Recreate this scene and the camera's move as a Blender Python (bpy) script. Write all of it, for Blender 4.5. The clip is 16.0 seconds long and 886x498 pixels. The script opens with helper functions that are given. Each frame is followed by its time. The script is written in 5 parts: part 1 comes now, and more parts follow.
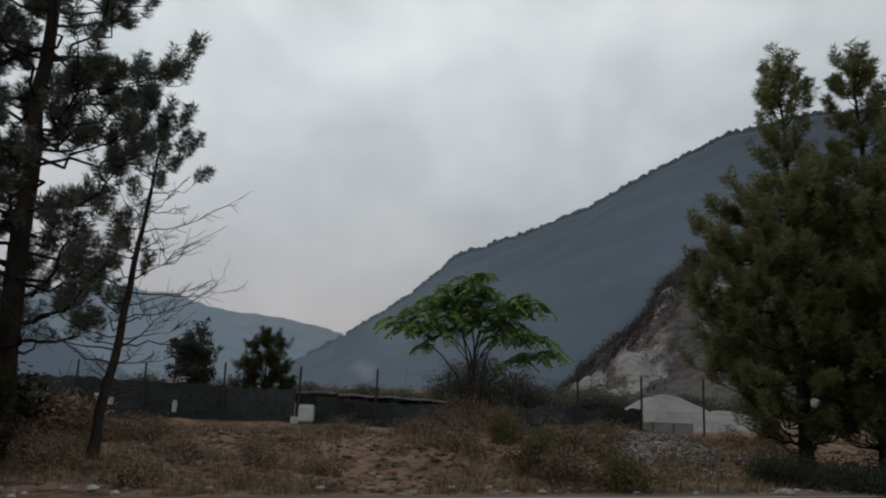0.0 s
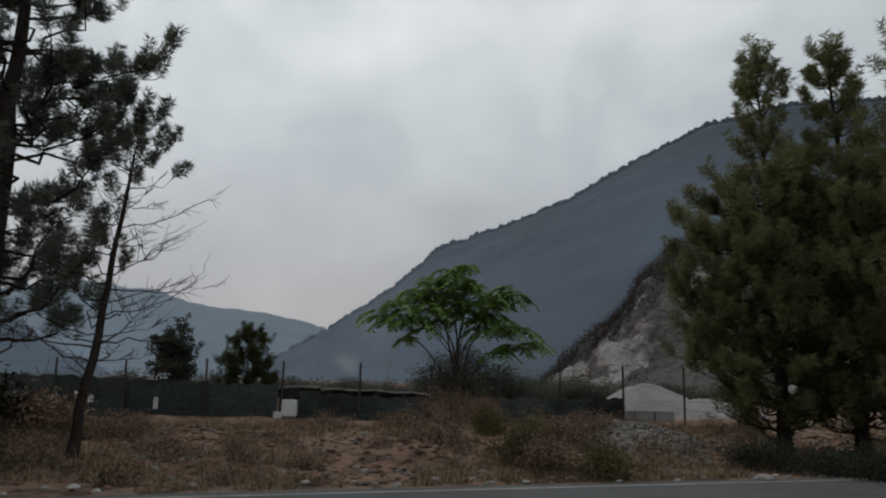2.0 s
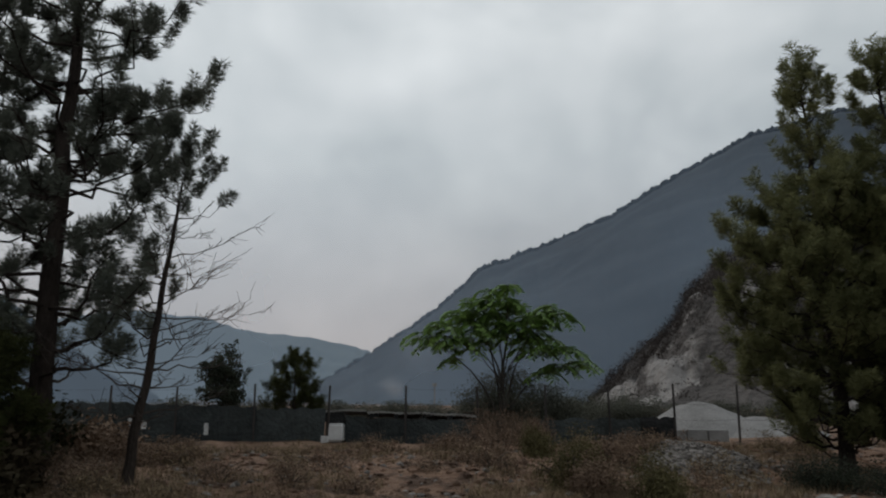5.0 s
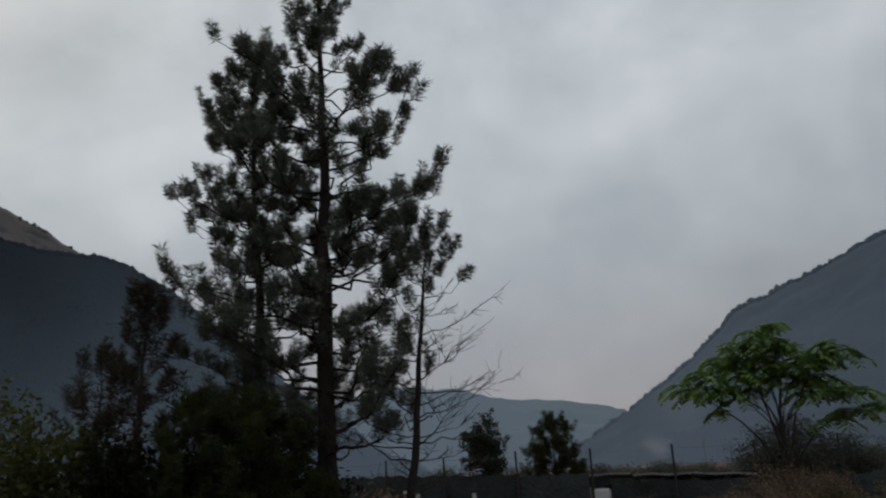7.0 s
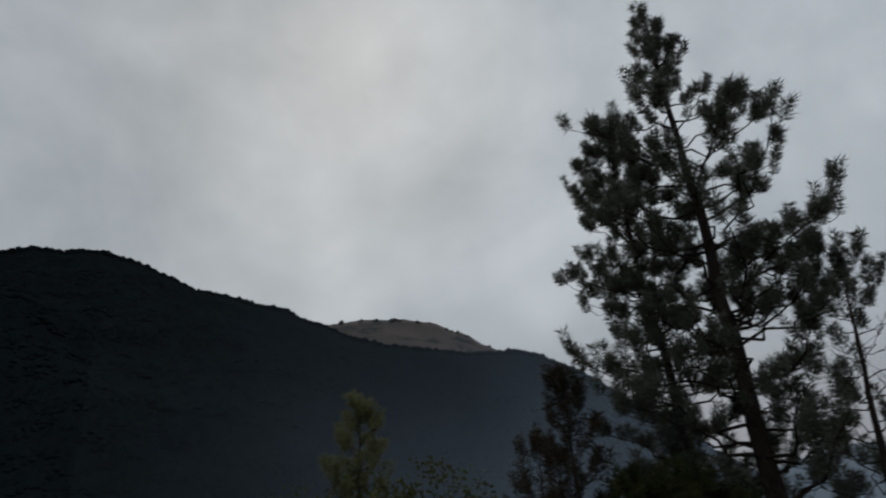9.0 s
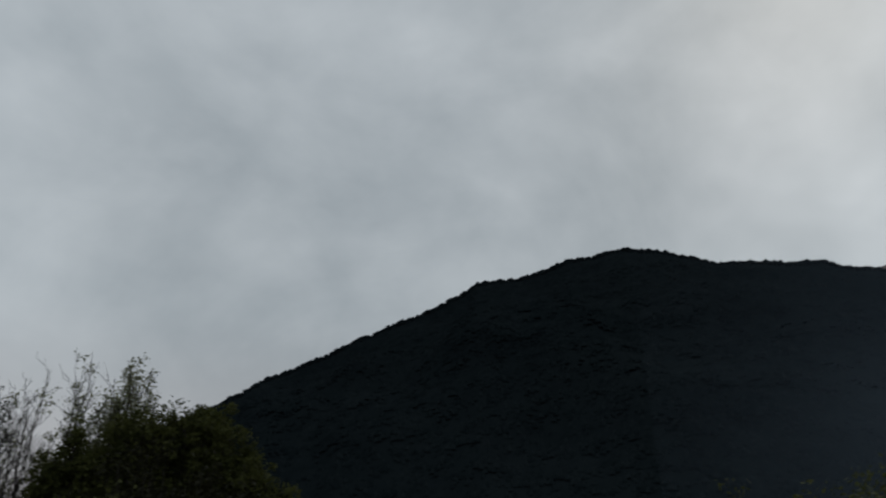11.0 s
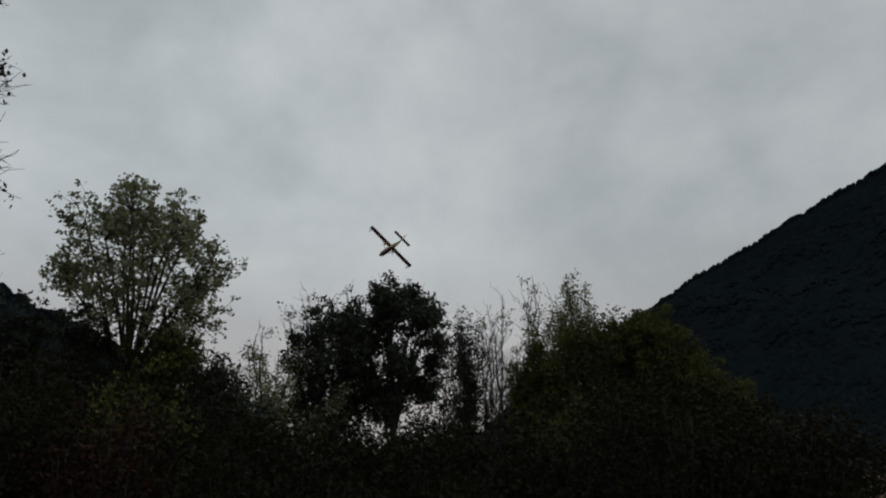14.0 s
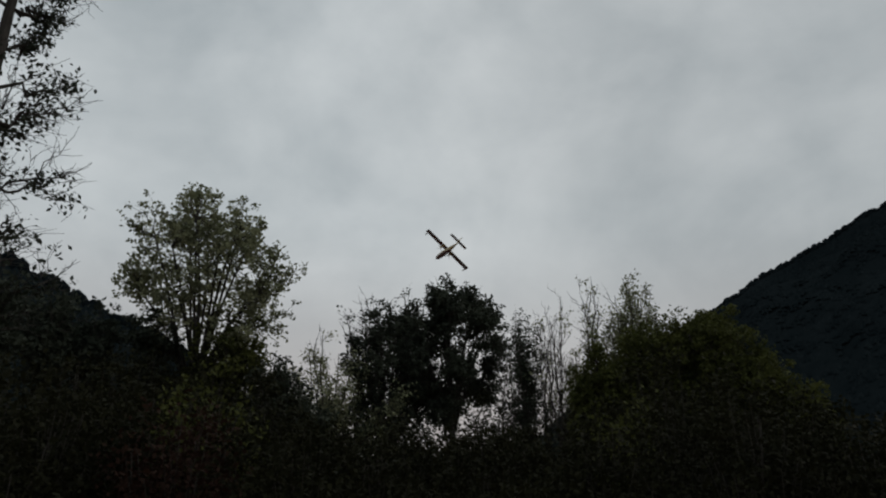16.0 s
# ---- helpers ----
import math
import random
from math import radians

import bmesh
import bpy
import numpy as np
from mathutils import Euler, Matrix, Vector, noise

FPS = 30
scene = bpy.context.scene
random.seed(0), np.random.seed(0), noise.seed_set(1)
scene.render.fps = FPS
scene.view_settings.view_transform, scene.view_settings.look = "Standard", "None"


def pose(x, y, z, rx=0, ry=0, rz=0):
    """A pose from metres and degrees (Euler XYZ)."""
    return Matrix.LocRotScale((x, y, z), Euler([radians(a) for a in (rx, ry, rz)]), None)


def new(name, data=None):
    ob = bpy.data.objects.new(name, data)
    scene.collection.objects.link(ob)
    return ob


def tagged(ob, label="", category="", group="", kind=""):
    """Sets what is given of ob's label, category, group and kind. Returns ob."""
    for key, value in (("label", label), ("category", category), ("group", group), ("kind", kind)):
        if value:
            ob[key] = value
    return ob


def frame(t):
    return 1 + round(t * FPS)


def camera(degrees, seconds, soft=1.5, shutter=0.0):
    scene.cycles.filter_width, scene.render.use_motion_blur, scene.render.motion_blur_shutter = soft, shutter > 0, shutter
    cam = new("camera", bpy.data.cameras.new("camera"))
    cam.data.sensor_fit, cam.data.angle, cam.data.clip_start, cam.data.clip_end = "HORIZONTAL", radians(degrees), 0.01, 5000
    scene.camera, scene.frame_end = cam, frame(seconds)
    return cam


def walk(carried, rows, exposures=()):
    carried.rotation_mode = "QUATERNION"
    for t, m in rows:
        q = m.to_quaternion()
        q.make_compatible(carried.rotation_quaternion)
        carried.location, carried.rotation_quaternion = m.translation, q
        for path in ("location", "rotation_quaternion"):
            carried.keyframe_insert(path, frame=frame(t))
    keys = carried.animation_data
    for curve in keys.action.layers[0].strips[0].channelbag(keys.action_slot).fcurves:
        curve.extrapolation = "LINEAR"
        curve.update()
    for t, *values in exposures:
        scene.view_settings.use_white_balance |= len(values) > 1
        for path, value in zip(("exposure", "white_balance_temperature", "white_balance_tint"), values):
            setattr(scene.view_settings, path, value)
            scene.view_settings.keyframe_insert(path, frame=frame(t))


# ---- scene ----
# ================= camera: one man turning on the spot at the roadside =================
cam = camera(65.4, 16.0, soft=2.1, shutter=0.2)
EYE = (0.0, 0.0, 1.65)
TURNS = [  # seconds, yaw, pitch, roll
    (0, 1.53, 11.24, 1.88),
    (0.5, 0.81, 11.12, 1.38),
    (1, 0.29, 10.87, 0.87),
    (1.5, 0.03, 10.66, 0.86),
    (2, -0.02, 10.67, 0.96),
    (2.5, 0.31, 10.54, 1.14),
    (3, 0.74, 10.59, 1.21),
    (3.2, 0.67, 10.79, 1.33),
    (5.3, 5.18, 12.98, -0.75),
    (5.5, 7.12, 13.61, -1.52),
    (6, 11.85, 15.81, -2.55),
    (6.5, 17.08, 15.74, -3.55),
    (7, 23.35, 17.88, -2.95),
    (7.5, 30.97, 19.82, -3.30),
    (8, 38.75, 21.92, -3.20),
    (8.2, 41.62, 22.70, -3.32),
    (10.3, 86.17, 26.36, -2.24),
    (10.5, 90.45, 25.84, -1.70),
    (11, 101.49, 25.28, -0.77),
    (11.5, 112.44, 23.24, -0.69),
    (12, 121.58, 21.54, -0.17),
    (12.5, 127.70, 20.15, 0.06),
    (13, 132.35, 19.08, -0.06),
    (13.5, 135.11, 17.74, 0.11),
    (14, 136.94, 17.57, -0.02),
    (14.5, 137.31, 17.31, -0.00),
    (15, 138.69, 17.08, -0.28),
    (15.5, 139.97, 17.06, 0.11),
    (16, 141.84, 17.76, 0.56),
]
walk(cam, [(t, pose(*EYE, 90 + p, 0, y) @ pose(0, 0, 0, 0, 0, r)) for t, y, p, r in TURNS],
     [(0, 0.34, 6650, 11), (5.5, 0.26, 6600, 11), (7.0, -0.06, 6450, 11.5), (8.0, -0.24, 6400, 12), (10.5, -0.23, 6300, 9.5), (11.5, -0.08, 6350, 9.5), (13, -0.06, 6550, 10), (16, 0.04, 6600, 10)])

# ================= world and sun: overcast, smoky afternoon =================
world = bpy.data.worlds.new("overcast_sky")
scene.world = world
world.use_nodes = True
wn, wl = world.node_tree.nodes, world.node_tree.links
wn.clear()


def wnode(kind, **kw):
    n = wn.new(kind)
    for k, v in kw.items():
        n.inputs[k].default_value = v
    return n


coord = wnode("ShaderNodeTexCoord")
nishita = wnode("ShaderNodeTexSky")
nishita.sky_type = "NISHITA"
nishita.sun_disc = False
nishita.sun_elevation, nishita.sun_rotation = radians(42), radians(295)
nishita.air_density, nishita.dust_density = 1.5, 3.0
dim = wnode("ShaderNodeVectorMath")
dim.operation = "SCALE"
dim.inputs["Scale"].default_value = 0.08
stretch = wnode("ShaderNodeVectorMath")
stretch.operation = "MULTIPLY"
stretch.inputs[1].default_value = (1, 1, 1.35)
broad = wnode("ShaderNodeTexNoise", Scale=2.6, Detail=8.0, Roughness=0.53, Distortion=0.5)
fine = wnode("ShaderNodeTexNoise", Scale=7.0, Detail=5.0, Roughness=0.5, Distortion=0.2)
both = wnode("ShaderNodeMix")
both.inputs[0].default_value = 0.34
ramp = wnode("ShaderNodeValToRGB")
ramp.color_ramp.elements[0].position, ramp.color_ramp.elements[0].color = 0.31, (0.340, 0.385, 0.410, 1)
ramp.color_ramp.elements[1].position, ramp.color_ramp.elements[1].color = 0.69, (0.605, 0.645, 0.664, 1)
sep = wnode("ShaderNodeSeparateXYZ")
low = wnode("ShaderNodeMapRange")
low.inputs["From Min"].default_value, low.inputs["From Max"].default_value = 0.0, 0.36
low.interpolation_type = "SMOOTHSTEP"
hazy = wnode("ShaderNodeMix")
hazy.data_type = "RGBA"
hazy.inputs[6].default_value = (0.425, 0.402, 0.404, 1)
cover = wnode("ShaderNodeMix")
cover.data_type = "RGBA"
cover.inputs[0].default_value = 0.94
# the cloud is brighter round the hidden sun
toward = wnode("ShaderNodeVectorMath")
toward.operation = "DOT_PRODUCT"
toward.inputs[1].default_value = (-0.673, 0.314, 0.669)
glow = wnode("ShaderNodeMapRange")
glow.interpolation_type = "SMOOTHSTEP"
for key, value in (("From Min", 0.35), ("From Max", 1.0), ("To Min", 1.0), ("To Max", 1.11)):
    glow.inputs[key].default_value = value
lit = wnode("ShaderNodeVectorMath")
lit.operation = "SCALE"
wl.new(coord.outputs["Generated"], toward.inputs[0])
wl.new(toward.outputs["Value"], glow.inputs[0])
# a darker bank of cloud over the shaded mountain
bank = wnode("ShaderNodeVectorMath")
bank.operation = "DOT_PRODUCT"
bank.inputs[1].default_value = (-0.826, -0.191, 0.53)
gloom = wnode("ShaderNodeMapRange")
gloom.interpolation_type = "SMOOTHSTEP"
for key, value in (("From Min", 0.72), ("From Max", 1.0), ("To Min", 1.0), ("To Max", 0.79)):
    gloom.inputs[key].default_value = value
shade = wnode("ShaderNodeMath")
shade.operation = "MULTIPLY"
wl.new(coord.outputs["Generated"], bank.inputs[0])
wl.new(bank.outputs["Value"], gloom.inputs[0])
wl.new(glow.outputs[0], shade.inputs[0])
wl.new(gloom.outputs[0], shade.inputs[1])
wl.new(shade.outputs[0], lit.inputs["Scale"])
back = wnode("ShaderNodeBackground", Strength=1.0)
wout = wnode("ShaderNodeOutputWorld")
for a, b in ((coord.outputs["Generated"], stretch.inputs[0]), (stretch.outputs[0], broad.inputs["Vector"]),
             (stretch.outputs[0], fine.inputs["Vector"]), (broad.outputs[0], both.inputs[2]), (fine.outputs[0], both.inputs[3]),
             (both.outputs[0], ramp.inputs[0]), (coord.outputs["Generated"], sep.inputs[0]), (sep.outputs[2], low.inputs[0]),
             (low.outputs[0], hazy.inputs[0]), (ramp.outputs[0], hazy.inputs[7]), (nishita.outputs[0], dim.inputs[0]),
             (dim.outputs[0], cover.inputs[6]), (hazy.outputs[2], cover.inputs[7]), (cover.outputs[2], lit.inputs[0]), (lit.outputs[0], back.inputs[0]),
             (back.outputs[0], wout.inputs[0])):
    wl.new(a, b)

sun = new("sun", bpy.data.lights.new("sun", "SUN"))
sun.data.energy, sun.data.angle, sun.data.color = 0.5, radians(20), (1.0, 0.93, 0.84)
sun.rotation_euler = (radians(48), 0, radians(245))


# ================= materials =================
def material(name, dark, light, scale=4.0, rough=0.9, bump=0.0, bump_scale=30.0, per_object=0.0, spots=None, island=0.0, detail=6.0,
             stretch_z=1.0, spec=0.3, two_sided=0.0):
    """A surface whose colour wanders from dark to light at two scales, with a fine relief."""
    m = bpy.data.materials.new(name)
    m.use_nodes = True
    n, l = m.node_tree.nodes, m.node_tree.links
    b = n["Principled BSDF"]
    b.inputs["Roughness"].default_value = rough
    b.inputs["Specular IOR Level"].default_value = spec
    tc = n.new("ShaderNodeTexCoord")
    mp = n.new("ShaderNodeMapping")
    mp.inputs["Scale"].default_value = (1, 1, stretch_z)
    l.new(tc.outputs["Object"], mp.inputs["Vector"])
    big = n.new("ShaderNodeTexNoise")
    big.inputs["Scale"].default_value, big.inputs["Detail"].default_value = scale, detail
    small = n.new("ShaderNodeTexNoise")
    small.inputs["Scale"].default_value, small.inputs["Detail"].default_value = scale * 9, 3
    l.new(mp.outputs[0], big.inputs["Vector"])
    l.new(mp.outputs[0], small.inputs["Vector"])
    mx = n.new("ShaderNodeMix")
    mx.inputs[0].default_value = 0.35
    l.new(big.outputs[0], mx.inputs[2])
    l.new(small.outputs[0], mx.inputs[3])
    fac = mx.outputs[0]
    if per_object or island:
        src = n.new("ShaderNodeObjectInfo").outputs["Random"] if per_object else n.new("ShaderNodeNewGeometry").outputs["Random Per Island"]
        ad = n.new("ShaderNodeMath")
        ad.operation = "MULTIPLY_ADD"
        l.new(src, ad.inputs[0])
        ad.inputs[1].default_value = per_object or island
        l.new(fac, ad.inputs[2])
        sb = n.new("ShaderNodeMath")
        sb.operation = "SUBTRACT"
        l.new(ad.outputs[0], sb.inputs[0])
        sb.inputs[1].default_value = (per_object or island) / 2
        fac = sb.outputs[0]
    rp = n.new("ShaderNodeValToRGB")
    rp.color_ramp.elements[0].position, rp.color_ramp.elements[0].color = 0.32, (*dark, 1)
    rp.color_ramp.elements[1].position, rp.color_ramp.elements[1].color = 0.68, (*light, 1)
    l.new(fac, rp.inputs[0])
    col = rp.outputs[0]
    if spots:
        colour, where, size = spots
        v = n.new("ShaderNodeTexNoise")
        v.inputs["Scale"].default_value, v.inputs["Detail"].default_value = size, 8
        l.new(tc.outputs["Object"], v.inputs["Vector"])
        mr = n.new("ShaderNodeMapRange")
        mr.inputs["From Min"].default_value, mr.inputs["From Max"].default_value = where, where + 0.08
        l.new(v.outputs[0], mr.inputs[0])
        sm = n.new("ShaderNodeMix")
        sm.data_type = "RGBA"
        l.new(mr.outputs[0], sm.inputs[0])
        l.new(col, sm.inputs[6])
        sm.inputs[7].default_value = (*colour, 1)
        col = sm.outputs[2]
    l.new(col, b.inputs["Base Color"])
    if bump:
        bn = n.new("ShaderNodeTexNoise")
        bn.inputs["Scale"].default_value, bn.inputs["Detail"].default_value = bump_scale, 6
        l.new(mp.outputs[0], bn.inputs["Vector"])
        bu = n.new("ShaderNodeBump")
        bu.inputs["Strength"].default_value = bump
        bu.inputs["Distance"].default_value = 1.2 / bump_scale
        l.new(bn.outputs[0], bu.inputs["Height"])
        l.new(bu.outputs[0], b.inputs["Normal"])
    if two_sided:
        tr = n.new("ShaderNodeBsdfTranslucent")
        l.new(col, tr.inputs[0])
        ms = n.new("ShaderNodeMixShader")
        ms.inputs[0].default_value = two_sided
        l.new(b.outputs[0], ms.inputs[1])
        l.new(tr.outputs[0], ms.inputs[2])
        l.new(ms.outputs[0], n["Material Output"].inputs[0])
    return m


BARK = material("pine_bark", (0.015, 0.012, 0.011), (0.052, 0.042, 0.036), 3, 0.95, 0.8, 14, stretch_z=0.35, spec=0.08)
BARK_GREY = material("grey_bark", (0.024, 0.021, 0.019), (0.070, 0.064, 0.056), 4, 0.95, 0.6, 18, stretch_z=0.4, spec=0.08)
DEADWOOD = material("dead_wood", (0.026, 0.022, 0.019), (0.075, 0.064, 0.055), 5, 0.95, spec=0.08)
NEEDLES = material("pine_needles", (0.070, 0.082, 0.068), (0.160, 0.172, 0.140), 1.1, 0.75, spec=0.1, two_sided=0.25)
NEEDLES_WARM = material("warm_pine_needles", (0.098, 0.108, 0.050), (0.215, 0.216, 0.102), 0.7, 0.75, spec=0.1, two_sided=0.4)
NEEDLES_DEEP = material("deep_green_needles", (0.026, 0.032, 0.013), (0.062, 0.068, 0.026), 0.8, 0.8, spec=0.06, two_sided=0.25)
NEEDLES_BROWN = material("scorched_needles", (0.035, 0.024, 0.016), (0.060, 0.052, 0.032), 1.5, 0.85, spec=0.08, two_sided=0.2)
LEAF_BRIGHT = material("bright_green_leaves", (0.088, 0.165, 0.036), (0.20, 0.31, 0.085), 1.6, 0.5, two_sided=0.35)
LEAF_OLIVE = material("olive_leaves", (0.029, 0.036, 0.010), (0.098, 0.105, 0.031), 0.9, 0.65, spec=0.08, two_sided=0.3)
LEAF_PALE = material("pale_leaves", (0.092, 0.104, 0.055), (0.265, 0.272, 0.160), 1.0, 0.6, spec=0.08, two_sided=0.3)
LEAF_DARK = material("dark_leaves", (0.018, 0.024, 0.018), (0.055, 0.063, 0.044), 1.0, 0.65, spec=0.08, two_sided=0.2)
# Darker than real leaves: the shade under trees is put into this colour.
LEAF_SHADE = material("shade_darkened_leaves", (0.006, 0.0068, 0.0028), (0.020, 0.020, 0.0075), 0.8, 0.75, spec=0.08, two_sided=0.2)
LEAF_DULL = material("dull_grey_green_leaves", (0.052, 0.056, 0.044), (0.110, 0.115, 0.092), 0.9, 0.7, spec=0.08, two_sided=0.25)
LEAF_RED = material("reddish_leaves", (0.016, 0.008, 0.006), (0.036, 0.018, 0.011), 1.0, 0.7, spec=0.08, two_sided=0.2)
DRY_GRASS = material("dry_grass", (0.092, 0.066, 0.040), (0.24, 0.182, 0.112), 0.8, 0.9, island=0.3)
DRY_BUSH = material("dry_bush", (0.092, 0.061, 0.043), (0.225, 0.156, 0.108), 1.2, 0.9)
EARTH = material("dry_earth", (0.105, 0.062, 0.042), (0.25, 0.160, 0.112), 0.6, 0.97, 1.0, 6, spots=((0.070, 0.043, 0.030), 0.50, 1.7))
ASPHALT = material("asphalt", (0.055, 0.056, 0.060), (0.095, 0.097, 0.102), 0.5, 0.88, 0.35, 60)
PAINT = material("road_paint", (0.14, 0.132, 0.12), (0.31, 0.295, 0.27), 2.5, 0.7)
STONE = material("pale_stone", (0.17, 0.16, 0.15), (0.40, 0.385, 0.36), 3, 0.9, 0.5, 20, per_object=0.3)
GRAVEL = material("grey_gravel", (0.070, 0.063, 0.058), (0.205, 0.190, 0.178), 3, 0.95, island=0.4)
SAND = material("pale_sand", (0.15, 0.148, 0.146), (0.26, 0.256, 0.252), 1.0, 0.95, 0.7, 12)
CONCRETE = material("concrete", (0.15, 0.15, 0.15), (0.27, 0.27, 0.265), 2.0, 0.9, 0.3, 25)
NET = material("dark_shade_net", (0.018, 0.023, 0.024), (0.052, 0.062, 0.062), 0.9, 0.85, 0.5, 9, per_object=0.25)
NET_BLACK = material("black_sheet", (0.006, 0.007, 0.007), (0.016, 0.017, 0.018), 0.9, 0.6, 0.4, 6)
RUST = material("rusty_steel", (0.020, 0.019, 0.019), (0.055, 0.048, 0.045), 6, 0.8)
SHEET = material("weathered_roof_sheet", (0.14, 0.14, 0.135), (0.34, 0.34, 0.325), 2.0, 0.7, 0.2, 10)
WHITE = material("white_plastic", (0.42, 0.43, 0.43), (0.62, 0.63, 0.63), 2.0, 0.5)
ROCK = material("quarry_rock", (0.036, 0.034, 0.033), (0.115, 0.105, 0.100), 0.09, 0.95, 0.9, 0.6, spots=((0.25, 0.238, 0.23), 0.53, 0.10))
# Forest colours with haze mixed in: bluish dark, blue-grey, pale blue.
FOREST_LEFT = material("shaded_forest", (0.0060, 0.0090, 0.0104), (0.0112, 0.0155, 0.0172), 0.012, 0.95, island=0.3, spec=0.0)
FOREST_RIGHT = material("haze_tinted_forest", (0.0215, 0.0285, 0.0365), (0.039, 0.047, 0.056), 0.006, 0.95, island=0.3, spec=0.1)
FOREST_FAR = material("haze_tinted_far_forest", (0.092, 0.122, 0.142), (0.115, 0.146, 0.166), 0.003, 0.95)
HEATH = material("bare_brown_hilltop", (0.060, 0.048, 0.044), (0.104, 0.080, 0.070), 0.03, 0.95, spots=((0.030, 0.033, 0.028), 0.54, 0.035))
BANK_WEED = material("dry_olive_weed", (0.052, 0.047, 0.024), (0.140, 0.124, 0.060), 1.1, 0.85, spec=0.08, two_sided=0.2)
SCRUB_BROWN = material("brown_grey_scrub", (0.036, 0.031, 0.030), (0.085, 0.072, 0.066), 0.05, 0.85, spec=0.05, two_sided=0.2)
YELLOW = material("yellow_aircraft_paint", (0.33, 0.27, 0.15), (0.42, 0.34, 0.19), 0.6, 0.45)
RED = material("red_aircraft_paint", (0.060, 0.026, 0.022), (0.085, 0.036, 0.030), 0.6, 0.45)
DARKMETAL = material("dark_metal", (0.02, 0.02, 0.022), (0.05, 0.05, 0.055), 2, 0.5)


# ================= mesh tools =================
class Builder:
    """Collects triangles and makes one mesh of them."""

    def __init__(self):
        self.v, self.f, self.n = [], [], 0

    def add(self, v, f):
        v, f = np.asarray(v, float).reshape(-1, 3), np.asarray(f, int).reshape(-1, 3)
        self.v.append(v)
        self.f.append(f + self.n)
        self.n += len(v)

    def quads(self, v, q):
        q = np.asarray(q, int).reshape(-1, 4)
        self.add(v, np.concatenate([q[:, [0, 1, 2]], q[:, [0, 2, 3]]]))

    def tube(self, pts, radii, sides=6):
        pts = np.asarray(pts, float)
        radii = np.asarray(radii, float)
        d = np.gradient(pts, axis=0)
        d /= np.linalg.norm(d, axis=1)[:, None] + 1e-9
        ref = np.where(np.abs(d[:, 2:3]) > 0.9, np.array([[1.0, 0, 0]]), np.array([[0, 0, 1.0]]))
        a = np.cross(d, ref)
        a /= np.linalg.norm(a, axis=1)[:, None] + 1e-9
        b = np.cross(d, a)
        th = np.arange(sides) * 2 * np.pi / sides
        v = pts[:, None] + radii[:, None, None] * (np.cos(th)[None, :, None] * a[:, None] + np.sin(th)[None, :, None] * b[:, None])
        n = len(pts)
        i, j = np.meshgrid(np.arange(n - 1), np.arange(sides), indexing="ij")
        k = (j + 1) % sides
        q = np.stack([i * sides + j, i * sides + k, (i + 1) * sides + k, (i + 1) * sides + j], -1)
        self.quads(v.reshape(-1, 3), q)

    def box(self, lo, hi):
        (x0, y0, z0), (x1, y1, z1) = lo, hi
        v = [(x0, y0, z0), (x1, y0, z0), (x1, y1, z0), (x0, y1, z0), (x0, y0, z1), (x1, y0, z1), (x1, y1, z1), (x0, y1, z1)]
        self.quads(v, [(0, 3, 2, 1), (4, 5, 6, 7), (0, 1, 5, 4), (1, 2, 6, 5), (2, 3, 7, 6), (3, 0, 4, 7)])

    def grid(self, p):
        """p: rows x columns x 3 points."""
        r, c = p.shape[:2]
        i, j = np.meshgrid(np.arange(r - 1), np.arange(c - 1), indexing="ij")
        q = np.stack([i * c + j, i * c + j + 1, (i + 1) * c + j + 1, (i + 1) * c + j], -1)
        self.quads(p.reshape(-1, 3), q)

    def mesh(self, name, mat, smooth=False):
        v, f = np.concatenate(self.v), np.concatenate(self.f)
        me = bpy.data.meshes.new(name)
        me.vertices.add(len(v))
        me.vertices.foreach_set("co", v.astype(np.float32).ravel())
        me.loops.add(f.size)
        me.loops.foreach_set("vertex_index", f.astype(np.int32).ravel())
        me.polygons.add(len(f))
        me.polygons.foreach_set("loop_start", np.arange(0, f.size, 3, dtype=np.int32))
        me.polygons.foreach_set("loop_total", np.full(len(f), 3, dtype=np.int32))
        me.polygons.foreach_set("use_smooth", np.full(len(f), smooth))
        me.materials.append(mat)
        me.update(calc_edges=True)
        me.validate()
        return me


def part(name, builder, mat, parent=None, label="", smooth=False):
    me = builder if isinstance(builder, bpy.types.Mesh) else builder.mesh(name, mat, smooth)
    ob = new(name, me)
    ob.parent = parent
    return tagged(ob, label)


def thing(name, at, label, category, group="", kind=""):
    ob = new(name)
    ob.empty_display_size = 0.2
    ob.location = at
    return tagged(ob, label, category, group, kind)


def fbm(x, y, scale, octaves=4, seed=0.0):
    x, y = np.asarray(x, float), np.asarray(y, float)
    out = np.empty(x.size)
    for k, (a, b) in enumerate(zip(x.ravel(), y.ravel())):
        out[k] = noise.fractal((a * scale + seed, b * scale - seed, seed * 0.7), 1.0, 2.0, octaves)
    return out.reshape(x.shape)


def polar(az, d, z=0.0):
    """A place by its bearing in degrees (left of straight ahead is positive) and its distance."""
    return (-math.sin(radians(az)) * d, math.cos(radians(az)) * d, z)


# ================= ground, road =================
ROAD_DIR = np.array([0.966, 0.259])
ROAD_NORMAL = np.array([-0.259, 0.966])


def ground_height(x, y):
    """The verge lies level with the road; behind it a low rubble bank rises to the fenced yard."""
    off = x * ROAD_NORMAL[0] + y * ROAD_NORMAL[1]
    s = np.clip((off - 11.8) / 6.0, 0, 1)
    bank = 0.30 * s * s * (3 - 2 * s)
    return bank


